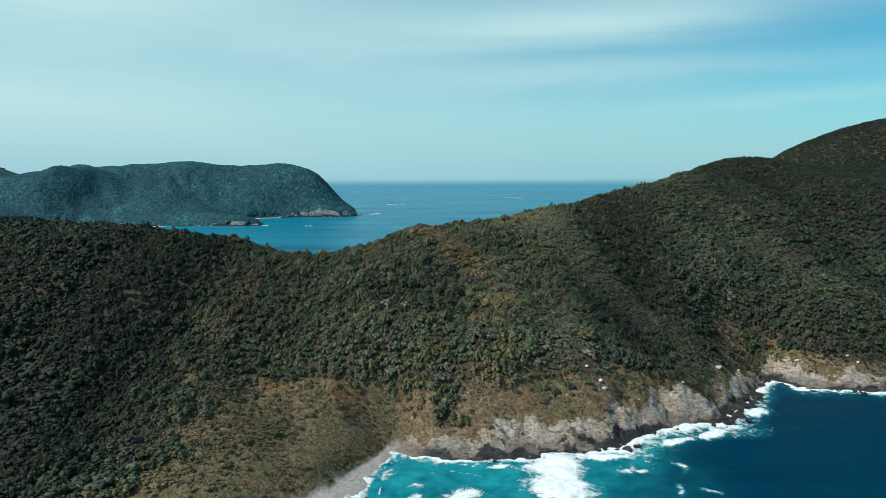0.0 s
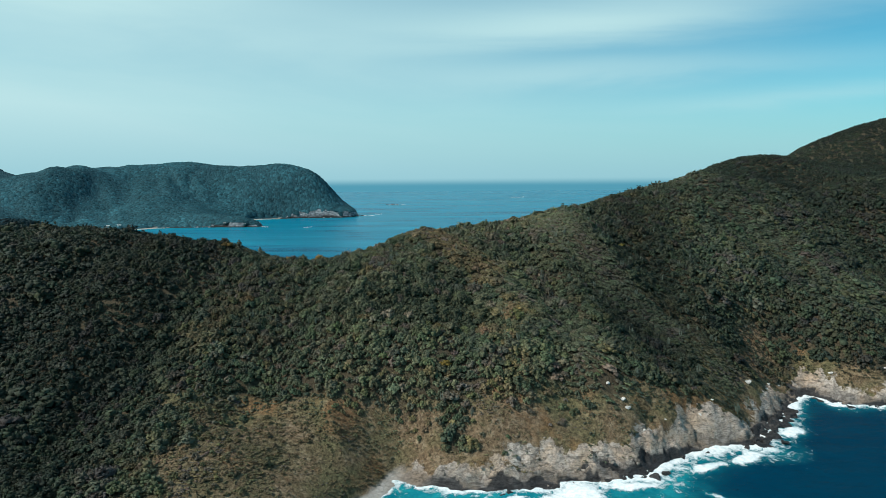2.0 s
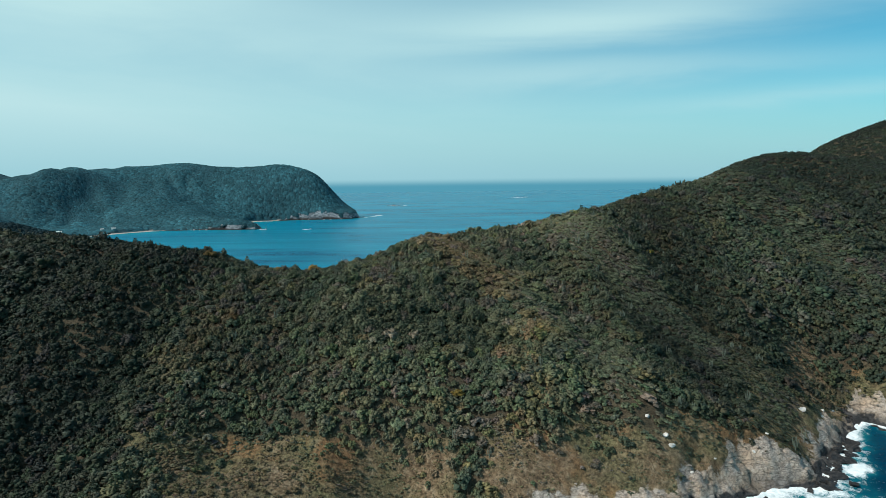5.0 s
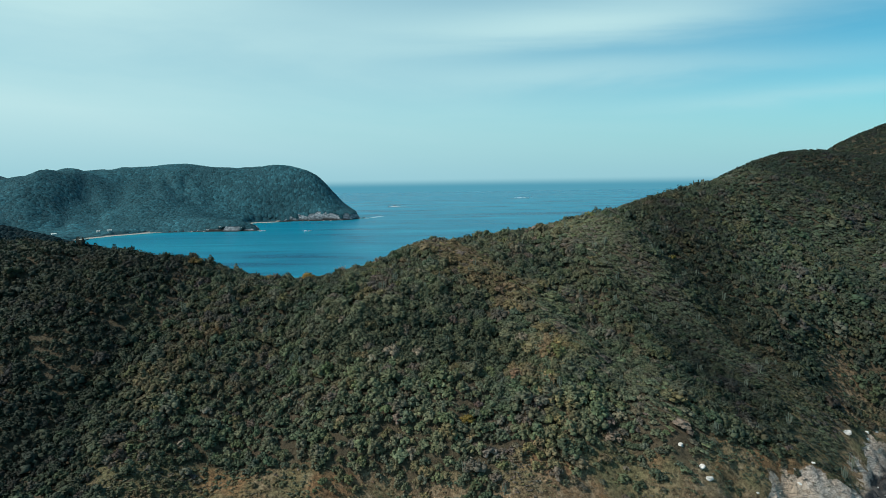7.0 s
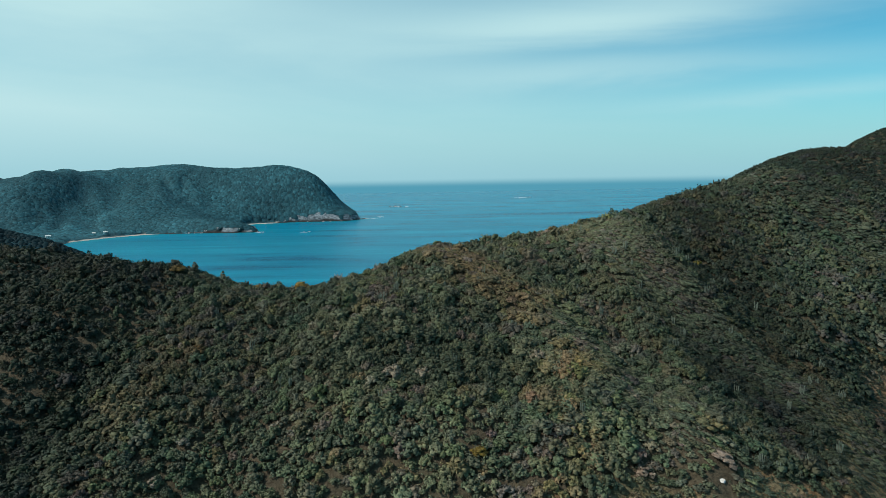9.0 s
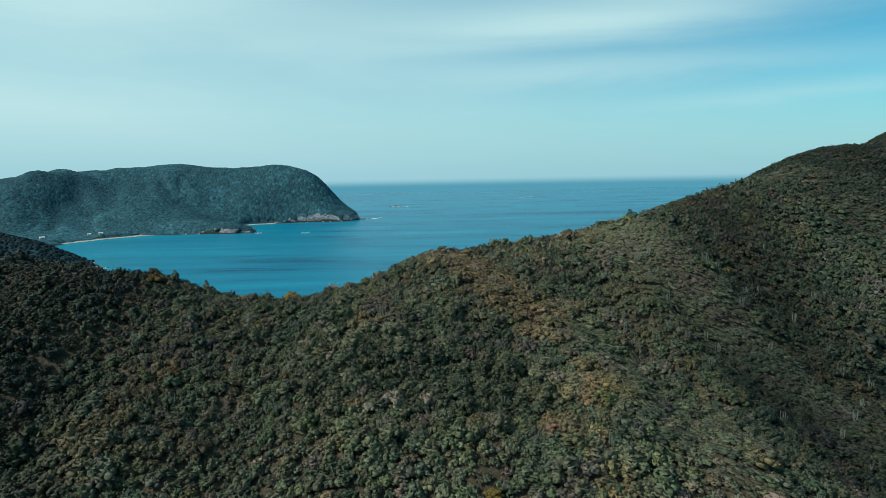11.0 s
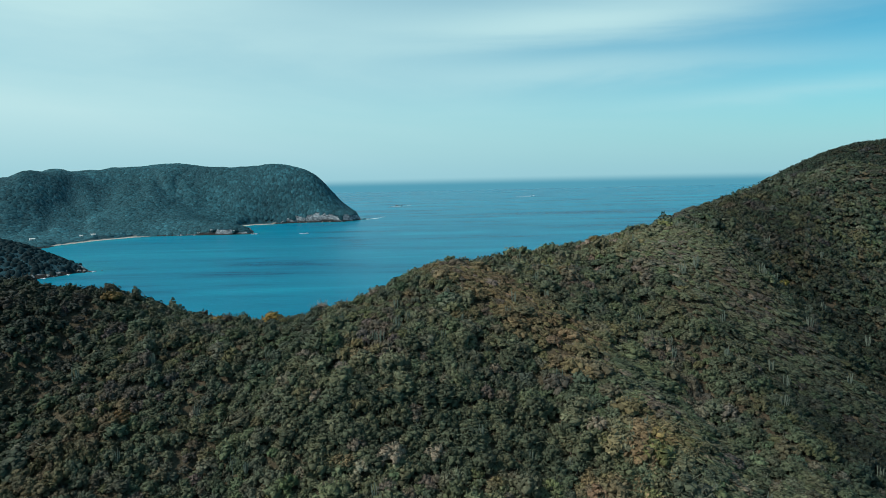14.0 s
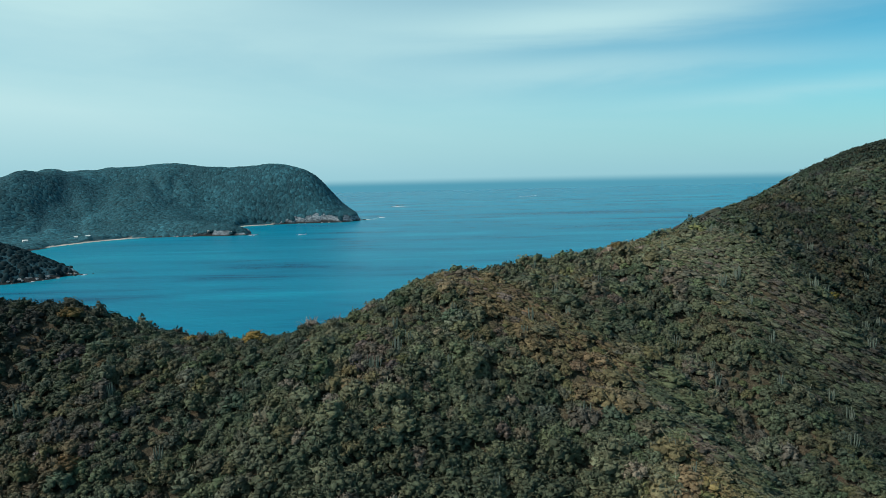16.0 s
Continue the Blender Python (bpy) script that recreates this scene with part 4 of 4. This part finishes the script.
# woods on the far shore
def far_crown(seed, around=6):
    """A low uneven crown that meets its neighbours without a gap."""
    r = np.random.RandomState(seed)
    verts = []
    for e, rad in ((-0.42, 1.0), (-0.05, 0.8), (0.22, 0.42)):
        turn = r.uniform(0, 1)
        for k in range(around):
            t, m = turn + k * 2 * np.pi / around, rad * r.uniform(0.75, 1.2)
            verts.append((math.cos(t) * m, math.sin(t) * m, e + r.uniform(-0.08, 0.08)))
    quads = [(lo + k, lo + (k + 1) % around, lo + around + (k + 1) % around, lo + around + k) for lo in (0, around) for k in range(around)]
    top = 2 * around
    quads += [(top, top + k, top + k + 1, top + k + 2) for k in range(1, around - 2, 2)]
    return np.array(verts), np.array(quads), np.full(len(quads), True)


x, y = scatter(-1420, -250, 880, 1990, 6.2, rng)
h, d, rocky, sandy, wet = far_land(x, y)
keep = in_sight(x, y) & (d > 2.5) & (rocky < 0.65) & (h > 1.5) & ~((x > -790) & (x < -660) & (y > 1360) & (y < 1440) & (rng.uniform(size=len(x)) < 0.3))
x, y, h = x[keep], y[keep], h[keep]
FAR = [far_crown(150 + i) for i in range(10)]
size = rng.uniform(0.5, 1.6, len(x)) * (1 + 0.3 * fbm(x, y, 70, 2, 411))
# distance haze put into the tint: blue throughout, darker on the nearer cape
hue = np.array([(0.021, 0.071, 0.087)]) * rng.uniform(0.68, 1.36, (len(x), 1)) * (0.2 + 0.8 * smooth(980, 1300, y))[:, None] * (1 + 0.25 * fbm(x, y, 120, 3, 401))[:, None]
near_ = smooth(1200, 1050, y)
lean = ((far_land(x + 2, y)[0] - h) / 2, (far_land(x, y + 2)[0] - h) / 2)
thicket("far_woods", "green woods covering the headland across the bay, tinted blue for haze", FAR, x, y, h - 0.6 * size, 4.6 * size * (1 - 0.25 * near_), 2.2 * size * (1 + near_), hue, FAR_LEAVES, rng, 0, lean)


# ---------------------------------------------------------------- things
def part(name, bm, material, parent, label=""):
    me = bpy.data.meshes.new(name)
    bm.to_mesh(me)
    bm.free()
    me.materials.append(material)
    ob = new(name, me)
    ob.parent = parent
    return tagged(ob, label)


def height(x, y, field=land):
    return float(field(np.array([float(x)]), np.array([float(y)]))[0][0])


def tube(bm, points, radii, sides=7):
    """A tapered, bent limb through the points, with a rounded end."""
    rings = []
    for i, (p, r) in enumerate(zip(points, radii)):
        a, b = Vector(points[max(i - 1, 0)]), Vector(points[min(i + 1, len(points) - 1)])
        q = (b - a).to_track_quat("Z", "Y")
        rings.append([bm.verts.new(Vector(p) + q @ Vector((math.cos(t) * r, math.sin(t) * r, 0))) for t in (k * 2 * math.pi / sides for k in range(sides))])
    for lo, hi in zip(rings, rings[1:]):
        for k in range(sides):
            bm.faces.new((lo[k], lo[(k + 1) % sides], hi[(k + 1) % sides], hi[k]))
    bm.faces.new(rings[0][::-1]), bm.faces.new(rings[-1])
    return bm


def set_copy(ob, m):
    """A copy of ob at m, whatever size ob itself was given."""
    return copy_thing(ob, m @ Matrix.Diagonal((*(1 / v for v in ob.scale), 1)))


def box(bm, x0, x1, y0, y1, z0, z1):
    v = [bm.verts.new((x, y, z)) for z in (z0, z1) for x, y in ((x0, y0), (x1, y0), (x1, y1), (x0, y1))]
    for f in ((0, 3, 2, 1), (4, 5, 6, 7), (0, 1, 5, 4), (1, 2, 6, 5), (2, 3, 7, 6), (3, 0, 4, 7)):
        bm.faces.new([v[i] for i in f])
    return bm


def crown_object(shape, radius, lift, color, parent):
    v, f, rounded = shape
    me = mesh_of("crown", v * radius + np.array([0, 0, lift]), f, LEAVES)
    me.polygons.foreach_set("use_smooth", rounded)
    ob = new("crown", tinted(me, np.tile(np.array(color), (len(f), 1))))
    ob.parent = parent
    return ob


def small_tree(seed, color, radius=1.95, clumps=140, bark=None, label="small dry-forest tree with a dense grey-green crown", flat=0.9):
    """A low tree: forked trunk, limbs and a crown of leaf clumps. Its foot is at the origin."""
    r = random.Random(seed)
    root = new("small_tree")
    tagged(root, label, "tree")
    bark = bark or BARK
    top = radius * 0.45
    part("trunk", tube(bmesh.new(), [(0, 0, -0.3), (0.05, 0.02, top * 0.5), (r.uniform(-0.15, 0.15), r.uniform(-0.15, 0.15), top)], [0.13, 0.10, 0.08]), bark, root)
    for k in range(3):
        a = k * 2.1 + r.uniform(-0.5, 0.5)
        reach = radius * r.uniform(0.45, 0.7)
        part("limb", tube(bmesh.new(), [(0, 0, top * 0.8), (math.cos(a) * reach * 0.5, math.sin(a) * reach * 0.5, top * 1.2), (math.cos(a) * reach, math.sin(a) * reach, top * 1.2 + radius * r.uniform(0.2, 0.5))], [0.07, 0.05, 0.02], 5), bark, root)
    crown_object(crown_shape(clumps // 10, 5, 2, 8, 500 + seed, flat, 0.095, 6, 0.86) if bark is BARK else crown_shape(16, 5, 2, 14, 500 + seed, flat, 0.06, 40, 0.5), radius, radius * 0.42, color, root)
    return root


# trees on the stretch of slope nearest to the flight
kinds = []
for k in range(14):
    tone = SPECIES[(0, 1, 2, 0, 1, 2, 3, 7, 4, 0, 1, 5, 6, 2)[k]]
    words = ("grey-green", "dark green", "pale green", "grey-green", "dark green", "pale green", "olive", "brownish ochre", "ochre", "grey-green", "dark green", "brown leafless", "pale grey leafless", "pale green")[k]
    kinds.append((small_tree(k, tone * (0.80 + 0.02 * k), 1.95, 140, None, f"small dry-forest tree with a {words} crown on the slope"), tone))
tones = np.array([t for _, t in kinds])
r = random.Random(5)
for i, ((x, y, z, size), hue_) in enumerate(zip(patch_spots, patch_hues)):
    order = np.argsort(((tones - hue_) ** 2).sum(1))
    pick = int(order[r.choice((0, 0, 1, 2))])
    m = pose(x, y, z - 0.1, 0, 0, r.uniform(0, 360)) @ Matrix.Diagonal((size, size, size * r.uniform(0.85, 1.35), 1))
    ob = kinds[pick][0]
    if i < len(kinds):
        kinds[i][0].matrix_basis = m
    else:
        set_copy(ob, m)
for ob in [o for o in scene.objects if o.name.startswith("small_tree")]:
    tagged(ob, group="trees on the near slope")


def crest_tree(x, y, radius, color, label, seed, bark=None, clumps=200):
    ob = small_tree(seed, tuple((0.8 if bark else 0.52) * v for v in color), radius * 1.3, clumps, bark, label, 0.72)
    ob.name = "tree"
    ob.matrix_basis = pose(x, y, height(x, y) - 0.1, 0, 0, seed * 37)
    return ob


crest_tree(-71, 366, 2.9, (0.34, 0.215, 0.045), "broad tree with an ochre yellow crown on the crest", 31)
crest_tree(-88, 365, 2.6, (0.30, 0.19, 0.05), "broad tree with an ochre yellow crown on the crest", 32)
crest_tree(-121, 366, 3.0, (0.22, 0.145, 0.04), "tree with a dull yellow crown on the crest", 33)
crest_tree(-57, 373, 3.4, (0.27, 0.225, 0.185), "leafless tree with a haze of pale grey twigs", 34, PALE_BARK, 260)
crest_tree(-50, 376, 2.6, (0.25, 0.20, 0.16), "leafless tree with a haze of pale grey twigs", 35, PALE_BARK, 220)
crest_tree(-27, 397, 2.9, (0.034, 0.050, 0.034), "dark green tree standing out on the crest", 36)
crest_tree(-40, 376, 2.4, (0.26, 0.20, 0.15), "leafless tree with a haze of pale brown twigs", 37, PALE_BARK)
crest_tree(8, 402, 3.0, (0.20, 0.145, 0.075), "tree with a dull ochre crown on the crest", 38)
crest_tree(40, 412, 2.6, (0.21, 0.155, 0.06), "tree with a dull ochre crown on the crest", 39)
crest_tree(56, 418, 3.0, (0.036, 0.050, 0.036), "dark green tree standing out on the crest", 40)
crest_tree(150, 512, 3.6, (0.20, 0.18, 0.15), "leafless tree with grey twigs on the skyline", 41, PALE_BARK)
crest_tree(108, 452, 3.2, (0.13, 0.105, 0.072), "leafless tree with brown twigs on the skyline", 42, PALE_BARK)
crest_tree(-2, 282, 2.2, (0.30, 0.21, 0.04), "small tree with a bright ochre crown low on the slope", 43)
crest_tree(101, 392, 2.0, (0.28, 0.24, 0.05), "small tree with a yellow crown on the slope", 44)
crest_tree(-95, 318, 2.3, (0.20, 0.12, 0.045), "small tree with a rusty crown on the slope", 45)


def cactus(seed):
    """A many-stemmed column cactus: stems rise from a short trunk and stand close and upright."""
    r = random.Random(seed)
    root = tagged(new("cactus"), "tall grey-green candelabra cactus with upright ribbed stems", "cactus", "cacti on the slope")
    part("trunk", tube(bmesh.new(), [(0, 0, -0.3), (0, 0, 0.9), (0.02, 0, 1.3)], [0.24, 0.22, 0.2], 8), CACTUS, root)
    for k in range(r.randint(6, 9)):
        a, out = k * 2.4 + r.uniform(-0.3, 0.3), r.uniform(0.25, 1.15)
        top = r.uniform(3.6, 5.3)
        cx, cy = math.cos(a), math.sin(a)
        pts = [(0.1 * cx, 0.1 * cy, 0.9), (out * 0.75 * cx, out * 0.75 * cy, 1.35), (out * cx, out * cy, 2.2), (out * 1.15 * cx, out * 1.15 * cy, top - 0.2), (out * 1.17 * cx, out * 1.17 * cy, top)]
        part("stem", tube(bmesh.new(), pts, [0.09, 0.11, 0.115, 0.095, 0.04], 7), CACTUS, root)
    return root


CACTI = [(-34, 339), (-59, 355), (-65, 339), (64, 375), (75, 347), (108, 392), (28, 321), (12, 371), (14, 362), (61, 344), (30, 315), (-17, 317), (65, 368), (92, 359), (-91, 308), (3, 311), (142, 395),
         (-100, 345), (-30, 345), (-47, 349), (48, 352), (84, 372), (96, 345), (70, 330), (40, 300), (48, 288), (8, 262), (-4, 268), (-78, 322), (118, 372), (125, 352), (36, 380), (82, 405), (104, 410), (-12, 350), (-112, 330)]
r = random.Random(21)
while len(CACTI) < 95:
    x, y = r.uniform(-105, 135), r.uniform(285, 415)
    if y < float(crest_line(x)) - 3 and r.random() < (1.0 if x > 15 else 0.4):
        CACTI.append((x, y))
first = [cactus(60 + k) for k in range(5)]
r = random.Random(9)
for i, (x, y) in enumerate(CACTI):
    s = r.uniform(0.65, 1.0)
    m = pose(x, y, height(x, y) + 0.2, 0, 0, r.uniform(0, 360)) @ Matrix.Scale(s, 4)
    if i < 5:
        first[i].matrix_basis = m
    else:
        set_copy(first[i % 5], m)


def boulder(name, seed, material, label, rough=0.28, flat=0.7):
    """A broken, rounded rock about one metre in radius."""
    r = random.Random(seed)
    bm = bmesh.new()
    bmesh.ops.create_icosphere(bm, subdivisions=3, radius=1)
    off = Vector((r.uniform(-50, 50), r.uniform(-50, 50), r.uniform(-50, 50)))
    planes = [(Vector((r.gauss(0, 1), r.gauss(0, 1), r.gauss(0, 1))).normalized(), r.uniform(0.42, 0.85)) for _ in range(11)]
    for v in bm.verts:
        for n, lim in planes:
            over = v.co.dot(n) - lim
            if over > 0:
                v.co -= n * over * 0.97
        v.co *= 1 + rough * noise.noise(v.co * 1.3 + off) + 0.4 * rough * noise.noise(v.co * 3.6 + off)
        v.co.z *= flat
    me = bpy.data.meshes.new(name)
    bm.to_mesh(me)
    bm.free()
    me.materials.append(material)
    return tagged(new(name, me), label, "rock")


def strew(models, places, r, sink=0.25, group=""):
    """Sets copies of the rocks at (x, y, z, size)."""
    for i, (x, y, z, s) in enumerate(places):
        m = pose(x, y, z - s * sink, r.uniform(-15, 15), r.uniform(-15, 15), r.uniform(0, 360)) @ Matrix.Diagonal((s * r.uniform(0.8, 1.3), s * r.uniform(0.7, 1.1), s * r.uniform(0.7, 1.1), 1))
        if i < len(models):
            models[i].matrix_basis = m
            ob = models[i]
        else:
            ob = set_copy(models[i % len(models)], m)
        tagged(ob, group=group)


r = random.Random(3)
pale = [boulder("boulder", k, WHITE_ROCK, "pale weathered boulder lying on the brown slope", 0.2, 0.75) for k in range(4)]
strew(pale, [(x, y, height(x, y) + 0.3, s) for x, y, s in BOULDERS], r, 0.2, "pale boulders above the shore")
dark = [boulder("sea_rock", 20 + k, DARK_ROCK, "wet black rock at the water's edge", 0.5, 0.6) for k in range(6)]
places = [(138.8, 293.9, 0.9, 4.6), (135.8, 291, 0.9, 3.6), (58.8, 245.1, 0.3, 2.3), (44, 244, 0.2, 1.6), (26, 233.5, 0.1, 2.2), (18, 236, 0.1, 1.7), (76, 247, 0.6, 2.6), (80, 251, 0.7, 2.2), (131, 276, 0.7, 3.4), (137, 285, 1.2, 3.9), (183, 327, 0.3, 2.0), (193, 319, 0.5, 2.0), (215, 314, 0.6, 2.4), (226, 311, 0.5, 2.8), (235, 312, 0.4, 2.4)]
for (ax, ay), (bx, by) in zip(SHORE[9:21], SHORE[10:22]):
    for k in range(3):
        t = r.random()
        places.append((ax + (bx - ax) * t + r.uniform(-2, 2), ay + (by - ay) * t + r.uniform(-1.5, 1.5), r.uniform(0.0, 0.7), r.uniform(0.7, 2.0)))
for k in range(44):
    t = r.random()
    side = r.gauss(1.2, 2.4)
    places.append((126 + 38 * t + side * 0.75, 275 + 48 * t - side * 0.65, r.uniform(0.0, 1.4), r.choice((1.2, 1.6, 2.2, 2.8, 3.6, 4.4))))
strew(dark, places, r, 0.2, "black rocks along the surf")
tan = [boulder("shore_rock", 40 + k, TAN_ROCK, "tan broken rock on the rocky shore", 0.32, 0.7) for k in range(5)]
places = []
while len(places) < 90:
    x, y = r.uniform(-10, 230), r.uniform(236, 350)
    z_, d_, k_, _, w_ = (float(v[0]) for v in land(np.array([x]), np.array([y])))
    if 2.5 < d_ < 20 and k_ > 0.3:
        places.append((x, y, z_ + 0.1, r.uniform(0.35, 1.1)))
strew(tan, places, r, 0.3, "broken rocks on the shore")

# rocks off the far headland and its capes
far_rock = [boulder("sea_rock", 60 + k, DARK_ROCK, "dark rock standing in the sea off the headland", 0.35, 0.55) for k in range(3)]
strew(far_rock, [(-248, 2620, 1, 9), (-228, 2625, 1, 13), (-205, 2622, 0.5, 7), (-186, 2630, 0.3, 4), (-247, 1893, 0.5, 5), (-240, 1905, 0.3, 4), (-252, 1880, 1, 6), (-232, 1890, 0.2, 2.5), (-476, 962, 0.4, 3), (-470, 965, 0.2, 2.2), (-480, 957, 0.6, 3.2), (-464, 969, 0.1, 1.6),
                 (-428, 1482, 0.4, 5), (-416, 1484, 0.2, 3.5), (-440, 1478, 1, 5)], r, 0.15, "rocks off the headland")


far_pale = [boulder("shore_rock", 70 + k, GREY_ROCK, "pale grey rock at the foot of the far shore", 0.32, 0.7) for k in range(3)]
places = []
for (ax, ay), (bx, by), n in [(FAR_SHORE[i], FAR_SHORE[i + 1], m) for i, m in ((2, 7), (3, 9), (11, 4), (12, 8), (19, 10), (20, 9))]:
    for k in range(n):
        t = r.random()
        x, y = ax + (bx - ax) * t + r.uniform(-3, 3), ay + (by - ay) * t + r.uniform(-3, 4)
        places.append((x, y, max(height(x, y, far_land), 0.0) + 0.3, r.uniform(1.4, 3.4)))
strew(far_pale, places, r, 0.2, "rocks along the far shore")


def surf_patch(name, places, label):
    """Thin raised foam round rocks far off."""
    bm = bmesh.new()
    rr = random.Random(len(places))
    for cx, cy, rx, ry in places:
        ring = [bm.verts.new((cx + math.cos(t) * rx * rr.uniform(0.6, 1.2), cy + math.sin(t) * ry * rr.uniform(0.6, 1.2), 0.15)) for t in (k * 2 * math.pi / 22 for k in range(22))]
        mid = bm.verts.new((cx, cy, 0.7))
        for k in range(22):
            bm.faces.new((ring[k], ring[(k + 1) % 22], mid))
    me = bpy.data.meshes.new(name)
    bm.to_mesh(me)
    bm.free()
    me.materials.append(WAKE)
    return tagged(new(name, me), label, "foam", kind="stuff")


surf_patch("foam", [(-222, 2608, 30, 6), (-180, 2622, 9, 5), (-244, 1884, 9, 5), (-225, 1900, 12, 3.5), (-214, 1960, 14, 3), (-470, 960, 4, 1.2), (-503, 912, 4, 1), (-489, 938, 3, 1), (-424, 1478, 9, 3)], "white surf breaking round the far rocks")
surf_patch("wake", [(-322, 1461, 9, 1.6), (365, 3456, 42, 3.5), (392, 3456, 12, 3)], "white wake trailing behind a boat")


def motor_boat(x, y, length, turn):
    root = tagged(new("motor_boat"), "small white motor boat leaving a wake", "boat")
    bm = bmesh.new()
    rows = []
    for t, w, keel in ((0.0, 0.8, 0.0), (0.35, 1.0, 0.0), (0.7, 0.8, 0.05), (0.92, 0.35, 0.2), (1.0, 0.03, 0.45)):
        px = (t - 0.5) * length
        b = w * length * 0.16
        rows.append([bm.verts.new(v) for v in ((px, -b, length * 0.13), (px, -b * 0.7, length * 0.02), (px, 0, keel * 0.3 - length * 0.03), (px, b * 0.7, length * 0.02), (px, b, length * 0.13))])
    for lo, hi in zip(rows, rows[1:]):
        for k in range(4):
            bm.faces.new((lo[k], hi[k], hi[k + 1], lo[k + 1]))
    bm.faces.new(rows[0])
    part("hull", bm, HULL, root)
    part("deck", box(bmesh.new(), -length * 0.46, length * 0.3, -length * 0.13, length * 0.13, length * 0.1, length * 0.12), DECK, root)
    cabin = part("cabin", box(bmesh.new(), -length * 0.12, length * 0.14, -length * 0.09, length * 0.09, length * 0.12, length * 0.27), HULL, root)
    part("window", box(bmesh.new(), length * 0.141, length * 0.146, -length * 0.075, length * 0.075, length * 0.19, length * 0.25), GLASS_DARK, cabin)
    root.matrix_basis = pose(x, y, 0.1, 0, 0, turn)


motor_boat(-312, 1462, 7.0, 5)
motor_boat(410, 3456, 14.0, 0)


def beach_house(x, y, w, d, h, turn):
    """A low white house with a shallow gabled roof, a door and windows."""
    root = tagged(new("beach_house"), "low white house with a pale roof near the beach", "house", "houses behind the beach")
    part("wall", box(bmesh.new(), -w / 2, w / 2, -d / 2, d / 2, -1.5, h), WALL_PAINT, root)
    bm = bmesh.new()
    e = 0.6
    v = [bm.verts.new(p) for p in ((-w / 2 - e, -d / 2 - e, h), (w / 2 + e, -d / 2 - e, h), (w / 2 + e, d / 2 + e, h), (-w / 2 - e, d / 2 + e, h), (-w / 2 - e, 0, h + d * 0.22), (w / 2 + e, 0, h + d * 0.22))]
    for f in ((0, 1, 5, 4), (2, 3, 4, 5), (0, 4, 3), (1, 2, 5), (3, 2, 1, 0)):
        bm.faces.new([v[i] for i in f])
    part("roof", bm, ROOF_PAINT, root, "pale sheet roof")
    for k in range(3):
        cx = (k - 1) * w * 0.3
        if k == 1:
            part("door", box(bmesh.new(), cx - 0.5, cx + 0.5, -d / 2 - 0.05, -d / 2 + 0.02, -0.2, 2.0), BARK, root, "brown wooden door")
        else:
            win = part("window", box(bmesh.new(), cx - 0.8, cx + 0.8, -d / 2 - 0.06, -d / 2 + 0.02, 0.9, 2.1), WALL_PAINT, root)
            part("pane", box(bmesh.new(), cx - 0.68, cx + 0.68, -d / 2 - 0.08, -d / 2 - 0.061, 1.0, 2.0), GLASS_DARK, win, "dark window pane")
    root.matrix_basis = pose(x, y, max(height(x, y, far_land), 1.0) + 0.2, 0, 0, turn)


beach_house(-734, 1428, 7.5, 5, 2.8, 20)
beach_house(-763, 1436, 6, 5, 2.8, 35)
beach_house(-796, 1335, 8, 6, 3.0, 40)
